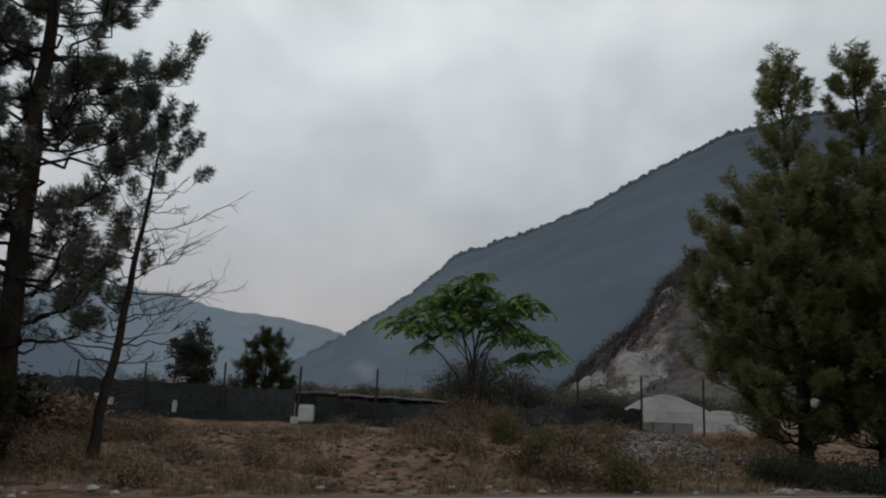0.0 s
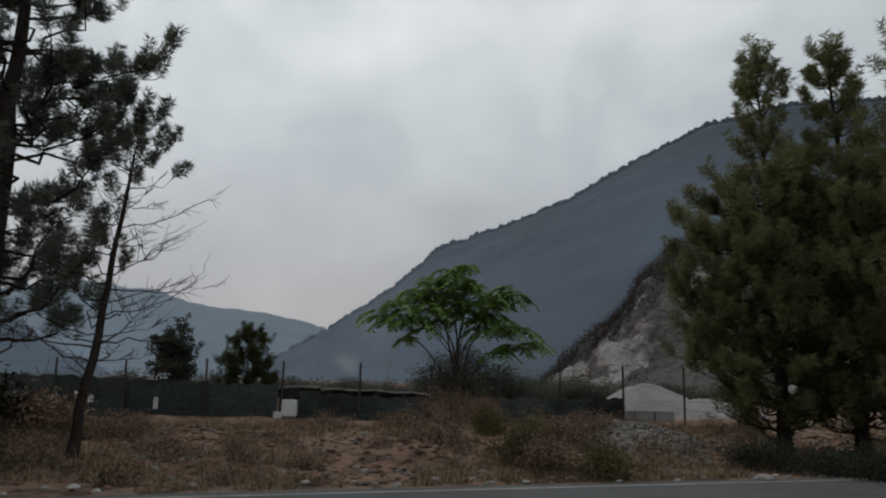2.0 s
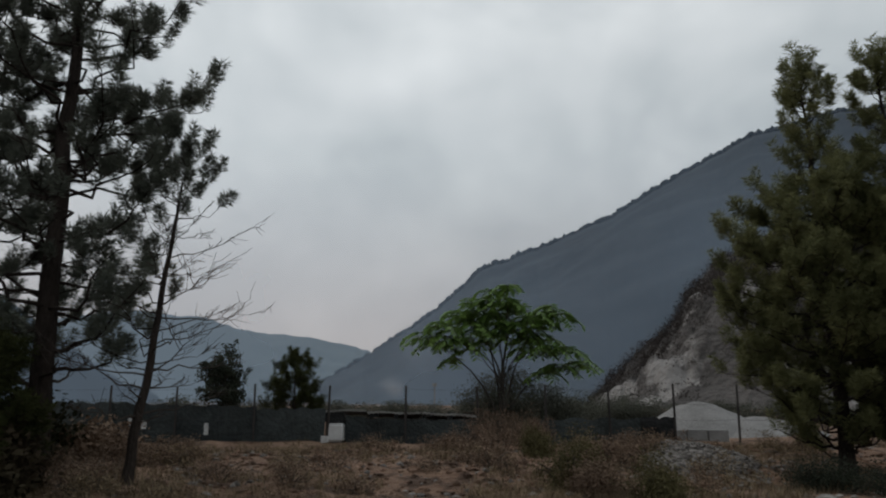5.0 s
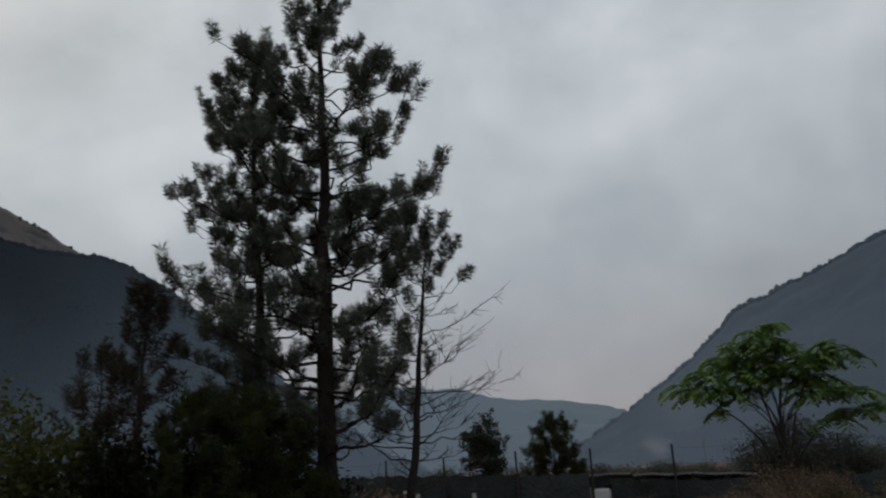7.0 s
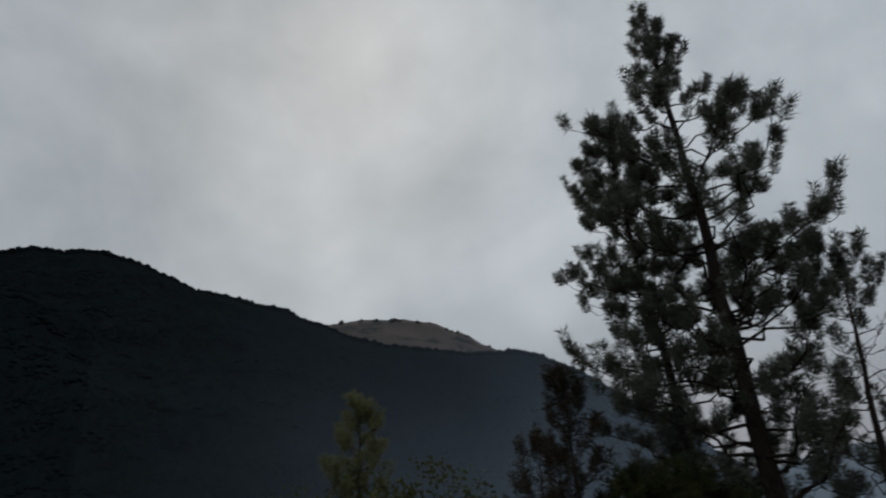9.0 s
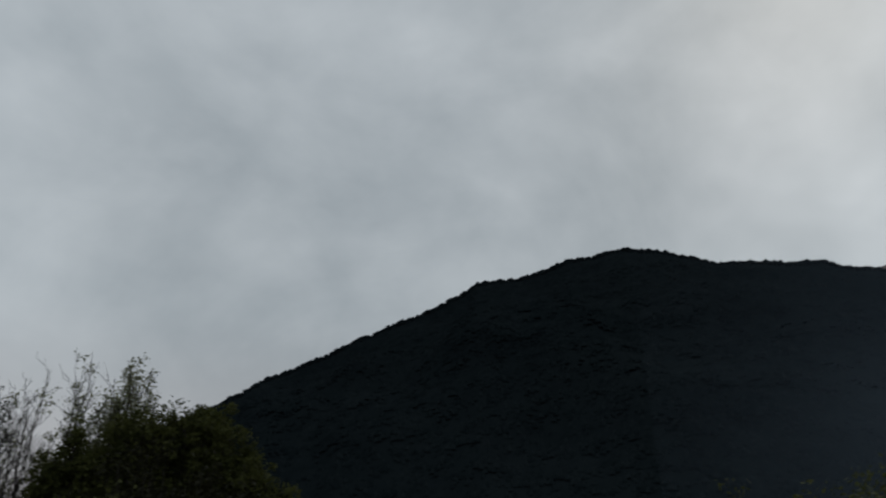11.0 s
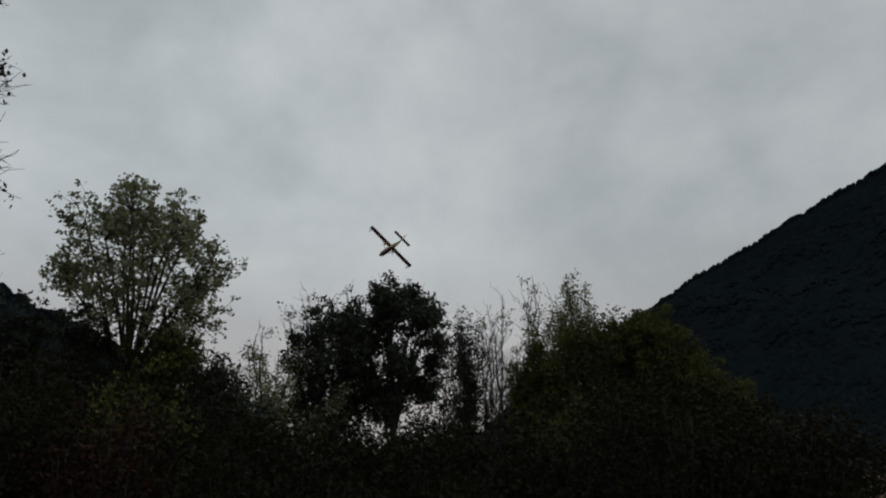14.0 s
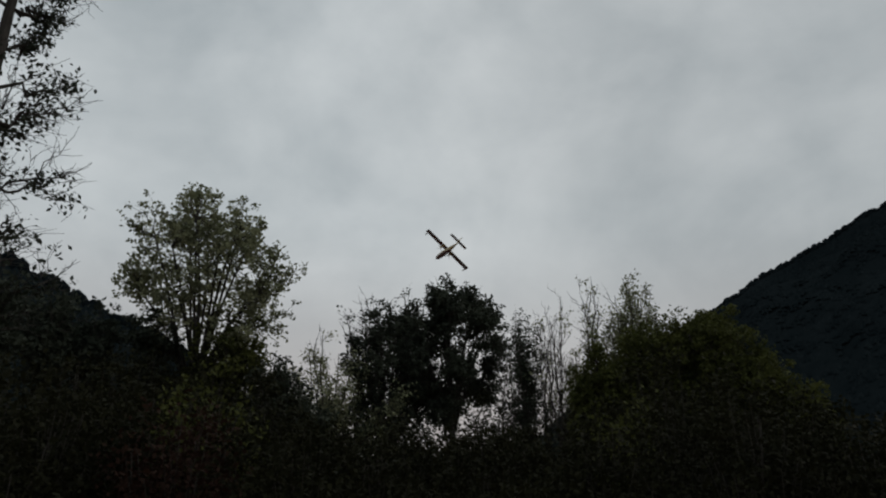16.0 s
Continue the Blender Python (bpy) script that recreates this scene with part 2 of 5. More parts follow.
def make_ground():
    b = Builder()
    rr = np.concatenate([np.linspace(0.005, 40, 110), np.geomspace(42, 4500, 40)])
    aa = np.radians(np.linspace(0, 360, 241))
    r, a = np.meshgrid(rr, aa, indexing="ij")
    x, y = 0.37 - np.sin(a) * r, 0.21 + np.cos(a) * r
    z = ground_height(x, y)
    off = x * ROAD_NORMAL[0] + y * ROAD_NORMAL[1]
    rough = np.clip((off - 11.0) / 2.0, 0, 1) * np.clip((40 - r) / 10, 0, 1) + np.clip((2.6 - off) / 1.5, 0, 1) * np.clip((40 - r) / 10, 0, 1)
    near = r < 42
    n = np.zeros_like(z)
    n[near] = fbm(x[near], y[near], 0.55, 4, 3.1) * 0.15 + fbm(x[near], y[near], 2.2, 3, 9.1) * 0.035
    z = z + n * rough - 0.02
    b.grid(np.stack([x, y, z], -1))
    g = part("ground", b, EARTH, smooth=True)
    tagged(g, "dry brown earth with rubble and stones", "ground", kind="structure")


make_ground()


def ground_at(x, y):
    z = float(ground_height(np.array(x), np.array(y)))
    off = x * ROAD_NORMAL[0] + y * ROAD_NORMAL[1]
    rough = min(max((off - 11.0) / 2.0, 0), 1) + min(max((2.6 - off) / 1.5, 0), 1)
    if math.hypot(x, y) < 42:
        rough *= min(max((40 - math.hypot(x, y)) / 10, 0), 1)
        z += rough * float(fbm(x, y, 0.55, 4, 3.1) * 0.15 + fbm(x, y, 2.2, 3, 9.1) * 0.035)
    return z - 0.02


def strip(b, o0, o1, z, s0=-42.0, s1=90.0, n=120):
    s = np.linspace(s0, s1, n)
    o = np.linspace(o0, o1, 7)
    S, O = np.meshgrid(s, o, indexing="ij")
    x, y = S * ROAD_DIR[0] + O * ROAD_NORMAL[0], S * ROAD_DIR[1] + O * ROAD_NORMAL[1]
    zz = np.full_like(x, z) + (np.minimum(O - o0, o1 - O)) * 0.008
    b.grid(np.stack([x, y, zz], -1)[:, ::-1])


road_b = Builder()
strip(road_b, 3.2, 10.75, 0.012)
tagged(part("road", road_b, ASPHALT), "grey worn asphalt country road", "road", kind="structure")
line_b = Builder()
strip(line_b, 10.32, 10.44, 0.022)
tagged(part("road_edge_line", line_b, PAINT), "faded white painted edge line on asphalt", "road marking", kind="structure")


# ================= mountains =================
BEARINGS = np.linspace(-60, 210, 2000)
KNOLLS = np.array([0.22 * noise.noise((a * 0.55, 1.7, 0)) + 0.12 * noise.noise((a * 1.9, 5.1, 0)) for a in BEARINGS])


def ridge(az, knots, rough=1.0):
    """The skyline's height in degrees at a bearing: straight runs between knots, roughened by knolls and trees."""
    k = np.array(knots, float)
    o = np.argsort(k[:, 0])
    az = np.asarray(az, float)
    knolls = np.interp(az, BEARINGS, KNOLLS)
    return np.interp(az, k[o, 0], k[o, 1]) + knolls * rough


def icosphere(level):
    bm = bmesh.new()
    bmesh.ops.create_icosphere(bm, subdivisions=level, radius=1)
    v = np.array([x.co[:] for x in bm.verts])
    f = np.array([[w.index for w in p.verts] for p in bm.faces])
    bm.free()
    return v, f


ICO1, ICO2 = icosphere(1), icosphere(2)
DOME = (np.array([[math.cos(k * 1.2566), math.sin(k * 1.2566), -0.25] for k in range(5)] + [[0, 0, 0.9]]), np.array([[k, (k + 1) % 5, 5] for k in range(5)]))


def crowns(b, centres, sizes, rng, level=ICO1, tall=1.15, rough=0.28):
    """Many small tree crowns, each a lumpy clump of its own."""
    v, f = level
    c, s = np.asarray(centres), np.asarray(sizes)
    n = len(c)
    r = 1 + rng.uniform(-rough, rough, (n, len(v)))
    p = v[None] * r[..., None] * s[:, None, None] * np.array([1, 1, tall])
    p += c[:, None]
    b.add(p.reshape(-1, 3), (f[None] + (np.arange(n) * len(v))[:, None, None]).reshape(-1, 3))


def mountain(name, label, knots, az0, az1, base_d, ridge_d, mat, seed, crown, count, ridge_count, steps=260, wob=0.035, blend=0, rough=1.0):
    """A wooded slope that rises from base_d to its ridge at ridge_d metres, with its trees."""
    rng = np.random.default_rng(seed)
    az = np.linspace(min(az0, az1), max(az0, az1), steps)
    rows = np.linspace(0, 1, 36)

    def surf(a, s):
        h = np.tan(np.radians(ridge(a, knots, rough))) * ridge_d - crown * 0.25
        d = base_d + (ridge_d - base_d) * s
        x, y = -np.sin(np.radians(a)) * d, np.cos(np.radians(a)) * d
        gully = fbm(x, y, 6.0 / ridge_d, 5, seed * 1.7)
        z = -6 + (h + 6 + 1.65) * (s ** 0.92) + gully * ridge_d * wob * np.sin(np.pi * np.clip(s, 0, 1)) 
        return np.stack([x, y, z], -1)

    A, S = np.meshgrid(az, rows, indexing="ij")
    P = surf(A, S)
    backside = P[:, -1:].copy()
    backside[..., :2] *= 1.25
    backside[..., 2] = -5
    b = Builder()
    b.grid(np.concatenate([P, backside], 1))
    root = part(name, b, mat, smooth=True)
    tagged(root, label, "mountain", kind="structure")
    if count or ridge_count:
        c = Builder()
        a = rng.uniform(min(az0, az1) - blend, max(az0, az1) + blend, count)
        if blend:
            a = a[rng.uniform(0, 1, count) < np.clip((np.minimum(a - min(az0, az1), max(az0, az1) - a) + blend) / (2 * blend), 0, 1)]
            count = len(a)
        s = rng.uniform(0.0, 1.0, count) ** 0.8
        p = surf(a, s)
        size = crown * rng.uniform(0.55, 1.15, count)
        p[:, 2] -= size * 0.2
        crowns(c, p, size, rng, DOME, 1.15, 0.3)
        a = rng.uniform(min(az0, az1), max(az0, az1), ridge_count)
        p = surf(a, rng.uniform(0.985, 1.0, ridge_count))
        size = crown * 1.75 * rng.uniform(0.25, 1.0, ridge_count) ** 1.6
        p[:, 2] += size * rng.uniform(-0.3, 0.35, ridge_count)
        crowns(c, p, size, rng, ICO1, 1.1, 0.34)
        t = part("tree_cover", c, mat, root, "dense dark tree crowns", smooth=True)
        t["kind"] = "stuff"
    return root


mountain("mountain", "wooded mountainside with blue-grey haze in its colour",
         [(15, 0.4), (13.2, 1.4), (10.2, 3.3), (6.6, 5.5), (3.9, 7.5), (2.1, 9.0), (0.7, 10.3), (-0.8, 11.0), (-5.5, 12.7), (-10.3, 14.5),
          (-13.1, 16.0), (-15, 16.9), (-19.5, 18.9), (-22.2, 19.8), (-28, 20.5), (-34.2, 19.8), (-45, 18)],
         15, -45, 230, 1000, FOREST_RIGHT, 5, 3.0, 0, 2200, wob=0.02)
mountain("mountain", "distant ridge with pale blue haze in its colour",
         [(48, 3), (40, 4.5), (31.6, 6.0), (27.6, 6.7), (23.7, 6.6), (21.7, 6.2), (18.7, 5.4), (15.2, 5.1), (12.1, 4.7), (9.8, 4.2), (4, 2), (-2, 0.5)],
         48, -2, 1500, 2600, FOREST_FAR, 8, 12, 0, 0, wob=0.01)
LEFT_RIDGE = [(25, -0.5), (28, 1.0), (31, 3.0), (34, 5.2), (38, 8.3), (42, 11.4), (45.2, 14.0), (49, 16.0), (50.9, 16.6), (52.5, 16.5), (55, 16.6), (58, 17.2), (62, 17.7), (65, 18.5), (67.6, 19.5), (68.9, 19.9), (70.5, 20.7),
              (73.2, 21.1), (75.2, 21.6), (78, 21.85), (79.9, 22.65), (82.4, 23.5), (85.5, 24.2), (88, 23.85), (90.6, 23.6), (92.5, 23.0), (94.8, 22.5), (98.5, 22.25), (99.8, 21.4), (102.7, 20.05), (106, 18.85), (107.6, 18.1),
              (109, 17.6), (111.5, 16.2), (112.3, 15.9), (116.4, 14.1), (117.9, 13.1), (119.4, 12.3), (124, 9.8), (128, 7.0), (131, 5.0), (134, 2.2), (138, 0.0)]
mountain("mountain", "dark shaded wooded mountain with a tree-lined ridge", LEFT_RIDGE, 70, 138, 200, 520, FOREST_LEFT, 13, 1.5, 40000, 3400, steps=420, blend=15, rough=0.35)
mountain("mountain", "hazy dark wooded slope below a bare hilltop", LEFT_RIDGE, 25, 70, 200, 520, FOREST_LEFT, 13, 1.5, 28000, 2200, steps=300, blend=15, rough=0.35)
mountain("mountain", "bare brown hilltop behind the wooded ridge",
         [(45, 10), (48, 14), (50.9, 16.3), (52.2, 16.75), (53.8, 17.5), (54.7, 18.2), (55.7, 18.5), (57.6, 19.4), (60.3, 19.9), (64.2, 19.95), (66, 19.7), (67.6, 19.4), (70, 18.5), (74, 16)],
         45, 74, 430, 700, HEATH, 17, 2.2, 0, 60, wob=0.01, rough=0.25)
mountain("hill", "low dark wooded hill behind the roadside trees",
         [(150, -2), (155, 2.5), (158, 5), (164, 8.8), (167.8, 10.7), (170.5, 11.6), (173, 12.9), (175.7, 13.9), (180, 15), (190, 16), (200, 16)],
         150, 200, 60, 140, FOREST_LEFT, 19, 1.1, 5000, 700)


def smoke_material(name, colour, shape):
    """Smoke drawn on sheets: it scatters the sky's light and lets most of what lies behind through."""
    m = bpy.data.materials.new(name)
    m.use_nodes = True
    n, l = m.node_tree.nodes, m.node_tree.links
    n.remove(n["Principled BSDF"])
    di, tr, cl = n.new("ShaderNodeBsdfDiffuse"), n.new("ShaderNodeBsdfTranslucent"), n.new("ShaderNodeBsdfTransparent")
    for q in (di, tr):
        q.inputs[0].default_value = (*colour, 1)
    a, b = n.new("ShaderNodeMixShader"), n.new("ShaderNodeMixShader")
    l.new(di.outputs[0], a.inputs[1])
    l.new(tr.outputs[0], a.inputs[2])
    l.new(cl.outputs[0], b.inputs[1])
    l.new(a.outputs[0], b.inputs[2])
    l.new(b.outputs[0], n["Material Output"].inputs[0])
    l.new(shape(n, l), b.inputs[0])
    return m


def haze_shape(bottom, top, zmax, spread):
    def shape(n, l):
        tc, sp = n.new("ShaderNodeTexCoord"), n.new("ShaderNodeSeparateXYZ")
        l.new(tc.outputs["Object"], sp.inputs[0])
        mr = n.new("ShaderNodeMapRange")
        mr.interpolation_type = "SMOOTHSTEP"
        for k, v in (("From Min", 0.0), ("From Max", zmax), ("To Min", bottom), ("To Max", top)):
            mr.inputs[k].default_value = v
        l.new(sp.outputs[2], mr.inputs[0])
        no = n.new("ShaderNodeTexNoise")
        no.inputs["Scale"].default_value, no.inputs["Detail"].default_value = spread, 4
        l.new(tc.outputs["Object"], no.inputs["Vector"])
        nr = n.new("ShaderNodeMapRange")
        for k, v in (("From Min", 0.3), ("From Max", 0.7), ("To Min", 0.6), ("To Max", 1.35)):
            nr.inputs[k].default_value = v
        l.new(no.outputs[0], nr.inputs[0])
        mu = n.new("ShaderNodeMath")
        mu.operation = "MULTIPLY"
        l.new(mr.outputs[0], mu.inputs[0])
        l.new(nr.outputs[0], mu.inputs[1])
        # alpha fades out along x so that the sheet's left edge stays hidden
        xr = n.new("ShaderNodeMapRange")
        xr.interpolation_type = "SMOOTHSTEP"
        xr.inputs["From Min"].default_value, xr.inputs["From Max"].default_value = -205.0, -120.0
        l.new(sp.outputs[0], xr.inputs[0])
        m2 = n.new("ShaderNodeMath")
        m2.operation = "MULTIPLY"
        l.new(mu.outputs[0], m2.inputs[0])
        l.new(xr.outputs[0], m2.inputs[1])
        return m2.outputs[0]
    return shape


def puff_shape(strength):
    def shape(n, l):
        tc, ln = n.new("ShaderNodeTexCoord"), n.new("ShaderNodeVectorMath")
        no = n.new("ShaderNodeTexNoise")
        no.inputs["Scale"].default_value, no.inputs["Detail"].default_value = 2.2, 6
        l.new(tc.outputs["Object"], no.inputs["Vector"])
        ln.operation = "LENGTH"
        l.new(tc.outputs["Object"], ln.inputs[0])
        su = n.new("ShaderNodeMath")
        su.operation = "MULTIPLY_ADD"
        l.new(no.outputs[0], su.inputs[0])
        su.inputs[1].default_value = 1.3
        l.new(ln.outputs["Value"], su.inputs[2])
        mr = n.new("ShaderNodeMapRange")
        mr.interpolation_type = "SMOOTHSTEP"
        for k, v in (("From Min", 0.55), ("From Max", 1.3), ("To Min", strength), ("To Max", 0.0)):
            mr.inputs[k].default_value = v
        l.new(su.outputs[0], mr.inputs[0])
        return mr.outputs[0]
    return shape


# Curved sheet added in place of haze; its alpha falls with height.
def haze_sheet():
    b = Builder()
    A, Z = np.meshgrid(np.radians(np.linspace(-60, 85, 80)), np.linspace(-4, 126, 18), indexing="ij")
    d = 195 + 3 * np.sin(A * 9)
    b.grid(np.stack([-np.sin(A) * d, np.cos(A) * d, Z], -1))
    ob = part("haze_sheet", b, smoke_material("haze_sheet_tint", (0.42, 0.55, 0.71), haze_shape(0.42, 0.0, 126.0, 0.012)), smooth=True)
    tagged(ob, "see-through bluish sheet standing in for valley smoke haze", "smoke", kind="stuff")


haze_sheet()


def smoke_puff(name, label, az, d, z, rx, rz, strength, colour):
    """A drifting puff: three bowed layers, one behind the other."""
    at = polar(az, d, z)
    mat = smoke_material(name, colour, puff_shape(strength))
    b = Builder()
    for k in range(3):
        X, Z = np.meshgrid(np.linspace(-1, 1, 14), np.linspace(-1, 1, 14), indexing="ij")
        b.grid(np.stack([X, 0.35 * (k - 1) + 0.25 * (X * X + Z * Z), Z], -1))
    ob = part(name, b, mat, smooth=True)
    ob.matrix_world = Matrix.Translation(at) @ Matrix.Rotation(radians(az), 4, "Z") @ Matrix.Diagonal((rx, rx * 0.5, rz, 1))
    tagged(ob, label, "smoke", kind="stuff")


smoke_puff("smoke_puff", "small pale puff of smoke behind the yard", 7.6, 180, 5, 7, 5, 0.22, (0.8, 0.82, 0.85))
smoke_puff("smoke_puff", "thin smoke rising on the slope", 5.5, 200, 16, 16, 16, 0.10, (0.7, 0.74, 0.8))


def quarry():
    """A pale broken rock face at the foot of the mountain."""
    rng = np.random.default_rng(4)
    az = np.linspace(-40, -8, 90)
    top = ridge(az, [(-8, -0.6), (-10.1, 1.6), (-12.8, 4.0), (-14.6, 6.0), (-16.9, 9.2), (-18.7, 11), (-24, 13), (-32, 14), (-40, 14)])
    rows = np.linspace(0, 1, 40)
    A, S = np.meshgrid(az, rows, indexing="ij")
    d = 120 + 75 * S
    h = np.tan(np.radians(top))[:, None] * 195 + 1.65
    x, y = -np.sin(np.radians(A)) * d, np.cos(np.radians(A)) * d
    z = h * S ** 0.85 + fbm(x, y, 0.045, 5, 2.2) * 5.5 * np.sin(np.pi * S) + fbm(x, y, 0.16, 4, 7.2) * 3.2 * np.minimum(S * 4, 1)
    P = np.stack([x, y, z - 1], -1)
    b = Builder()
    b.grid(P[:, ::-1])
    root = tagged(part("rock_face", b, ROCK), "pale grey quarried rock slope with dark scrub", "rock face", kind="structure")
    c = Builder()
    n = 2900
    i, j = rng.integers(0, 90, n), (39 * np.sqrt(rng.uniform(0, 1, n))).astype(int)
    keep = (rng.uniform(0, 1, n) < np.clip(0.42 + (j - 19) / 13, 0.26, 1))
    p = P[i[keep], j[keep]]
    leaf_cloud(c, p + np.array([0, 0, 0.5]), rng.uniform(1.2, 3.0, len(p)), 46, 0.42, rng, 0.9)
    part("scrub", c, SCRUB_BROWN, root, "brown-grey scrub")["kind"] = "stuff"


# ================= trees =================
def needle_tufts(b, base, axis, length, radius, per, rng, needle=0.125, width=0.010):
    """Sausage-shaped tufts of needles, each along its own axis."""
    base, axis = np.asarray(base, float), np.asarray(axis, float)
    n = len(base)
    axis = axis / (np.linalg.norm(axis, axis=1)[:, None] + 1e-9)
    ref = np.where(np.abs(axis[:, 2:3]) > 0.9, np.array([[1.0, 0, 0]]), np.array([[0, 0, 1.0]]))
    u = np.cross(axis, ref)
    u /= np.linalg.norm(u, axis=1)[:, None]
    w = np.cross(axis, u)
    th = rng.uniform(0, 2 * np.pi, (n, per))
    s = rng.uniform(0, 1, (n, per))
    rad = np.cos(th)[..., None] * u[:, None] + np.sin(th)[..., None] * w[:, None]
    start = base[:, None] + axis[:, None] * (s * np.asarray(length)[:, None])[..., None] + rad * (np.asarray(radius)[:, None] * 0.35 * rng.uniform(0, 1, (n, per)))[..., None]
    lean = rng.uniform(0.15, 1.0, (n, per)) * (0.4 + 0.8 * s)
    d = rad + axis[:, None] * lean[..., None] + rng.normal(0, 0.18, (n, per, 3))
    d /= np.linalg.norm(d, axis=2)[..., None]
    ln = needle * rng.uniform(0.65, 1.2, (n, per)) * (np.asarray(radius)[:, None] / 0.2) * np.where(s > 0.85, 1.15, 1.0)
    tip = start + d * ln[..., None]
    side = np.cross(d, rng.normal(0, 1, (n, per, 3)))
    side /= np.linalg.norm(side, axis=2)[..., None]
    side *= width * rng.uniform(0.7, 1.5, (n, per))[..., None]
    v = np.stack([start - side, start + side, tip], 2).reshape(-1, 3)
    b.add(v, np.arange(len(v)).reshape(-1, 3))


def curve_up(start, direction, length, lift, n, rng, wig=0.05):
    t = np.linspace(0, 1, n)[:, None]
    p = np.asarray(start) + np.asarray(direction) * length * t + np.array([0, 0, 1.0]) * lift * length * t ** 2.2
    p[1:] += rng.normal(0, wig * length / n, (n - 1, 3))
    return p


def pine(name, label, at, height, trunk_r, profile, seed, first=0.2, lean=(0, 0), whorl=0.5, per_whorl=5, tufts=5, needles=120, dead_below=0.0,
         mat=NEEDLES, tuft_r=0.225, droop=0.0, bare_side=None, thin_top=0.92, group="pines", reach=(0.55, 1.08)):
    """profile: (share of the height, crown radius) pairs. Limbs below dead_below of the height are bare."""
    rng = np.random.default_rng(seed)
    root = thing(name, at, label, "tree", group)
    prof = np.array(profile, float)
    n = 16
    t = np.linspace(0, 1, n)
    axis = np.stack([lean[0] * t, lean[1] * t, height * t - 0.15 * (t == 0)], -1)
    axis[1:-1, :2] += rng.normal(0, 0.025, (n - 2, 2))
    limbs = Builder()
    limbs.tube(axis, trunk_r * np.array([1.35] + [1.0] * (n - 1)) * (1 - 0.93 * t ** 1.15), 10)
    crown = Builder()
    dead = Builder()
    base, ax, ln, rd = [], [], [], []
    z = height * first
    turn = rng.uniform(0, 6.28)
    while z < height * 0.985:
        s = z / height
        R = np.interp(s, prof[:, 0], prof[:, 1])
        k = max(3, int(round(per_whorl * (0.55 if s > thin_top else 1))))
        for i in range(k):
            a = turn + i * 2 * np.pi / k + rng.uniform(-0.4, 0.4)
            L = R * rng.uniform(*reach)
            zz = z + rng.uniform(-0.5, 0.5) * whorl
            q = np.clip(zz / height, 0, 1)
            st = np.array([np.interp(q, t, axis[:, 0]), np.interp(q, t, axis[:, 1]), zz])
            up = 0.08 + 0.75 * max(0, s - 0.55) - droop * (1 - s) + rng.uniform(-0.18, 0.18)
            di = np.array([np.cos(a), np.sin(a), up])
            is_dead = s < dead_below + rng.uniform(-0.04, 0.04) or (bare_side is not None and np.cos(a - bare_side[0]) > bare_side[1] and s < bare_side[2])
            pts = curve_up(st, di, L, 0.28 if not is_dead else 0.14, 7, rng, 0.35 if not is_dead else 0.16)
            r0 = max(0.012, trunk_r * 0.25 * (1 - 0.6 * s) * (0.5 + 0.5 * L / max(R, 0.1)))
            tgt = dead if is_dead else limbs
            tgt.tube(pts, r0 * np.linspace(1, 0.22, 7), 5)
            m = max(2, int(round(tufts * L / 2.0 + rng.uniform(0, 1.2)))) if not is_dead else 6
            for j in range(m):
                w = rng.uniform(0.42, 1.0) if j else 1.0
                p0 = np.array([np.interp(w, np.linspace(0, 1, 7), pts[:, c]) for c in range(3)])
                side = a + rng.choice([-1, 1]) * rng.uniform(0.3, 1.1)
                tw = np.array([np.cos(side), np.sin(side), rng.uniform(0.1, 0.7)])
                if is_dead:
                    tl = L * rng.uniform(0.12, 0.35)
                    tp = curve_up(p0, tw, tl, 0.2, 5, rng, 0.25)
                    dead.tube(tp, 0.007 * np.linspace(1.2, 0.6, 5), 3)
                    for _ in range(2):
                        e = tp[rng.integers(1, 5)]
                        dd = tw + rng.normal(0, 0.5, 3)
                        dead.tube(curve_up(e, dd, tl * 0.5, 0.1, 3, rng, 0.3), [0.006, 0.005, 0.004], 3)
                    continue
                tl = rng.uniform(0.1, 0.34) * min(1.0, 0.35 + L / 2.5)
                p1 = p0 + tw * tl
                limbs.tube(np.stack([p0, (p0 + p1) / 2 + rng.normal(0, 0.02, 3), p1]), [0.012, 0.010, 0.008], 3)
                base.append(p1 - tw * 0.08)
                ax.append(tw * np.array([0.45, 0.45, 0.6]) + np.array([0, 0, 0.85]))
                ln.append(rng.uniform(0.25, 0.6))
                rd.append(tuft_r * rng.uniform(0.7, 1.2))
        turn += 0.9
        z += whorl * rng.uniform(0.8, 1.2) * (0.7 if s > 0.85 else 1)
    for q in np.linspace(0.9, 0.995, 5):
        base.append([np.interp(q, t, axis[:, 0]), np.interp(q, t, axis[:, 1]), height * q])
        ax.append([rng.normal(0, 0.1), rng.normal(0, 0.1), 1])
        ln.append(0.5)
        rd.append(tuft_r)
    part("trunk", limbs, BARK, root)
    if dead.n:
        part("deadwood", dead, DEADWOOD, root, "bare grey dead limbs")["kind"] = "stuff"
    needle_tufts(crown, base, ax, ln, rd, needles, rng)
    part("crown", crown, mat, root)
    return root


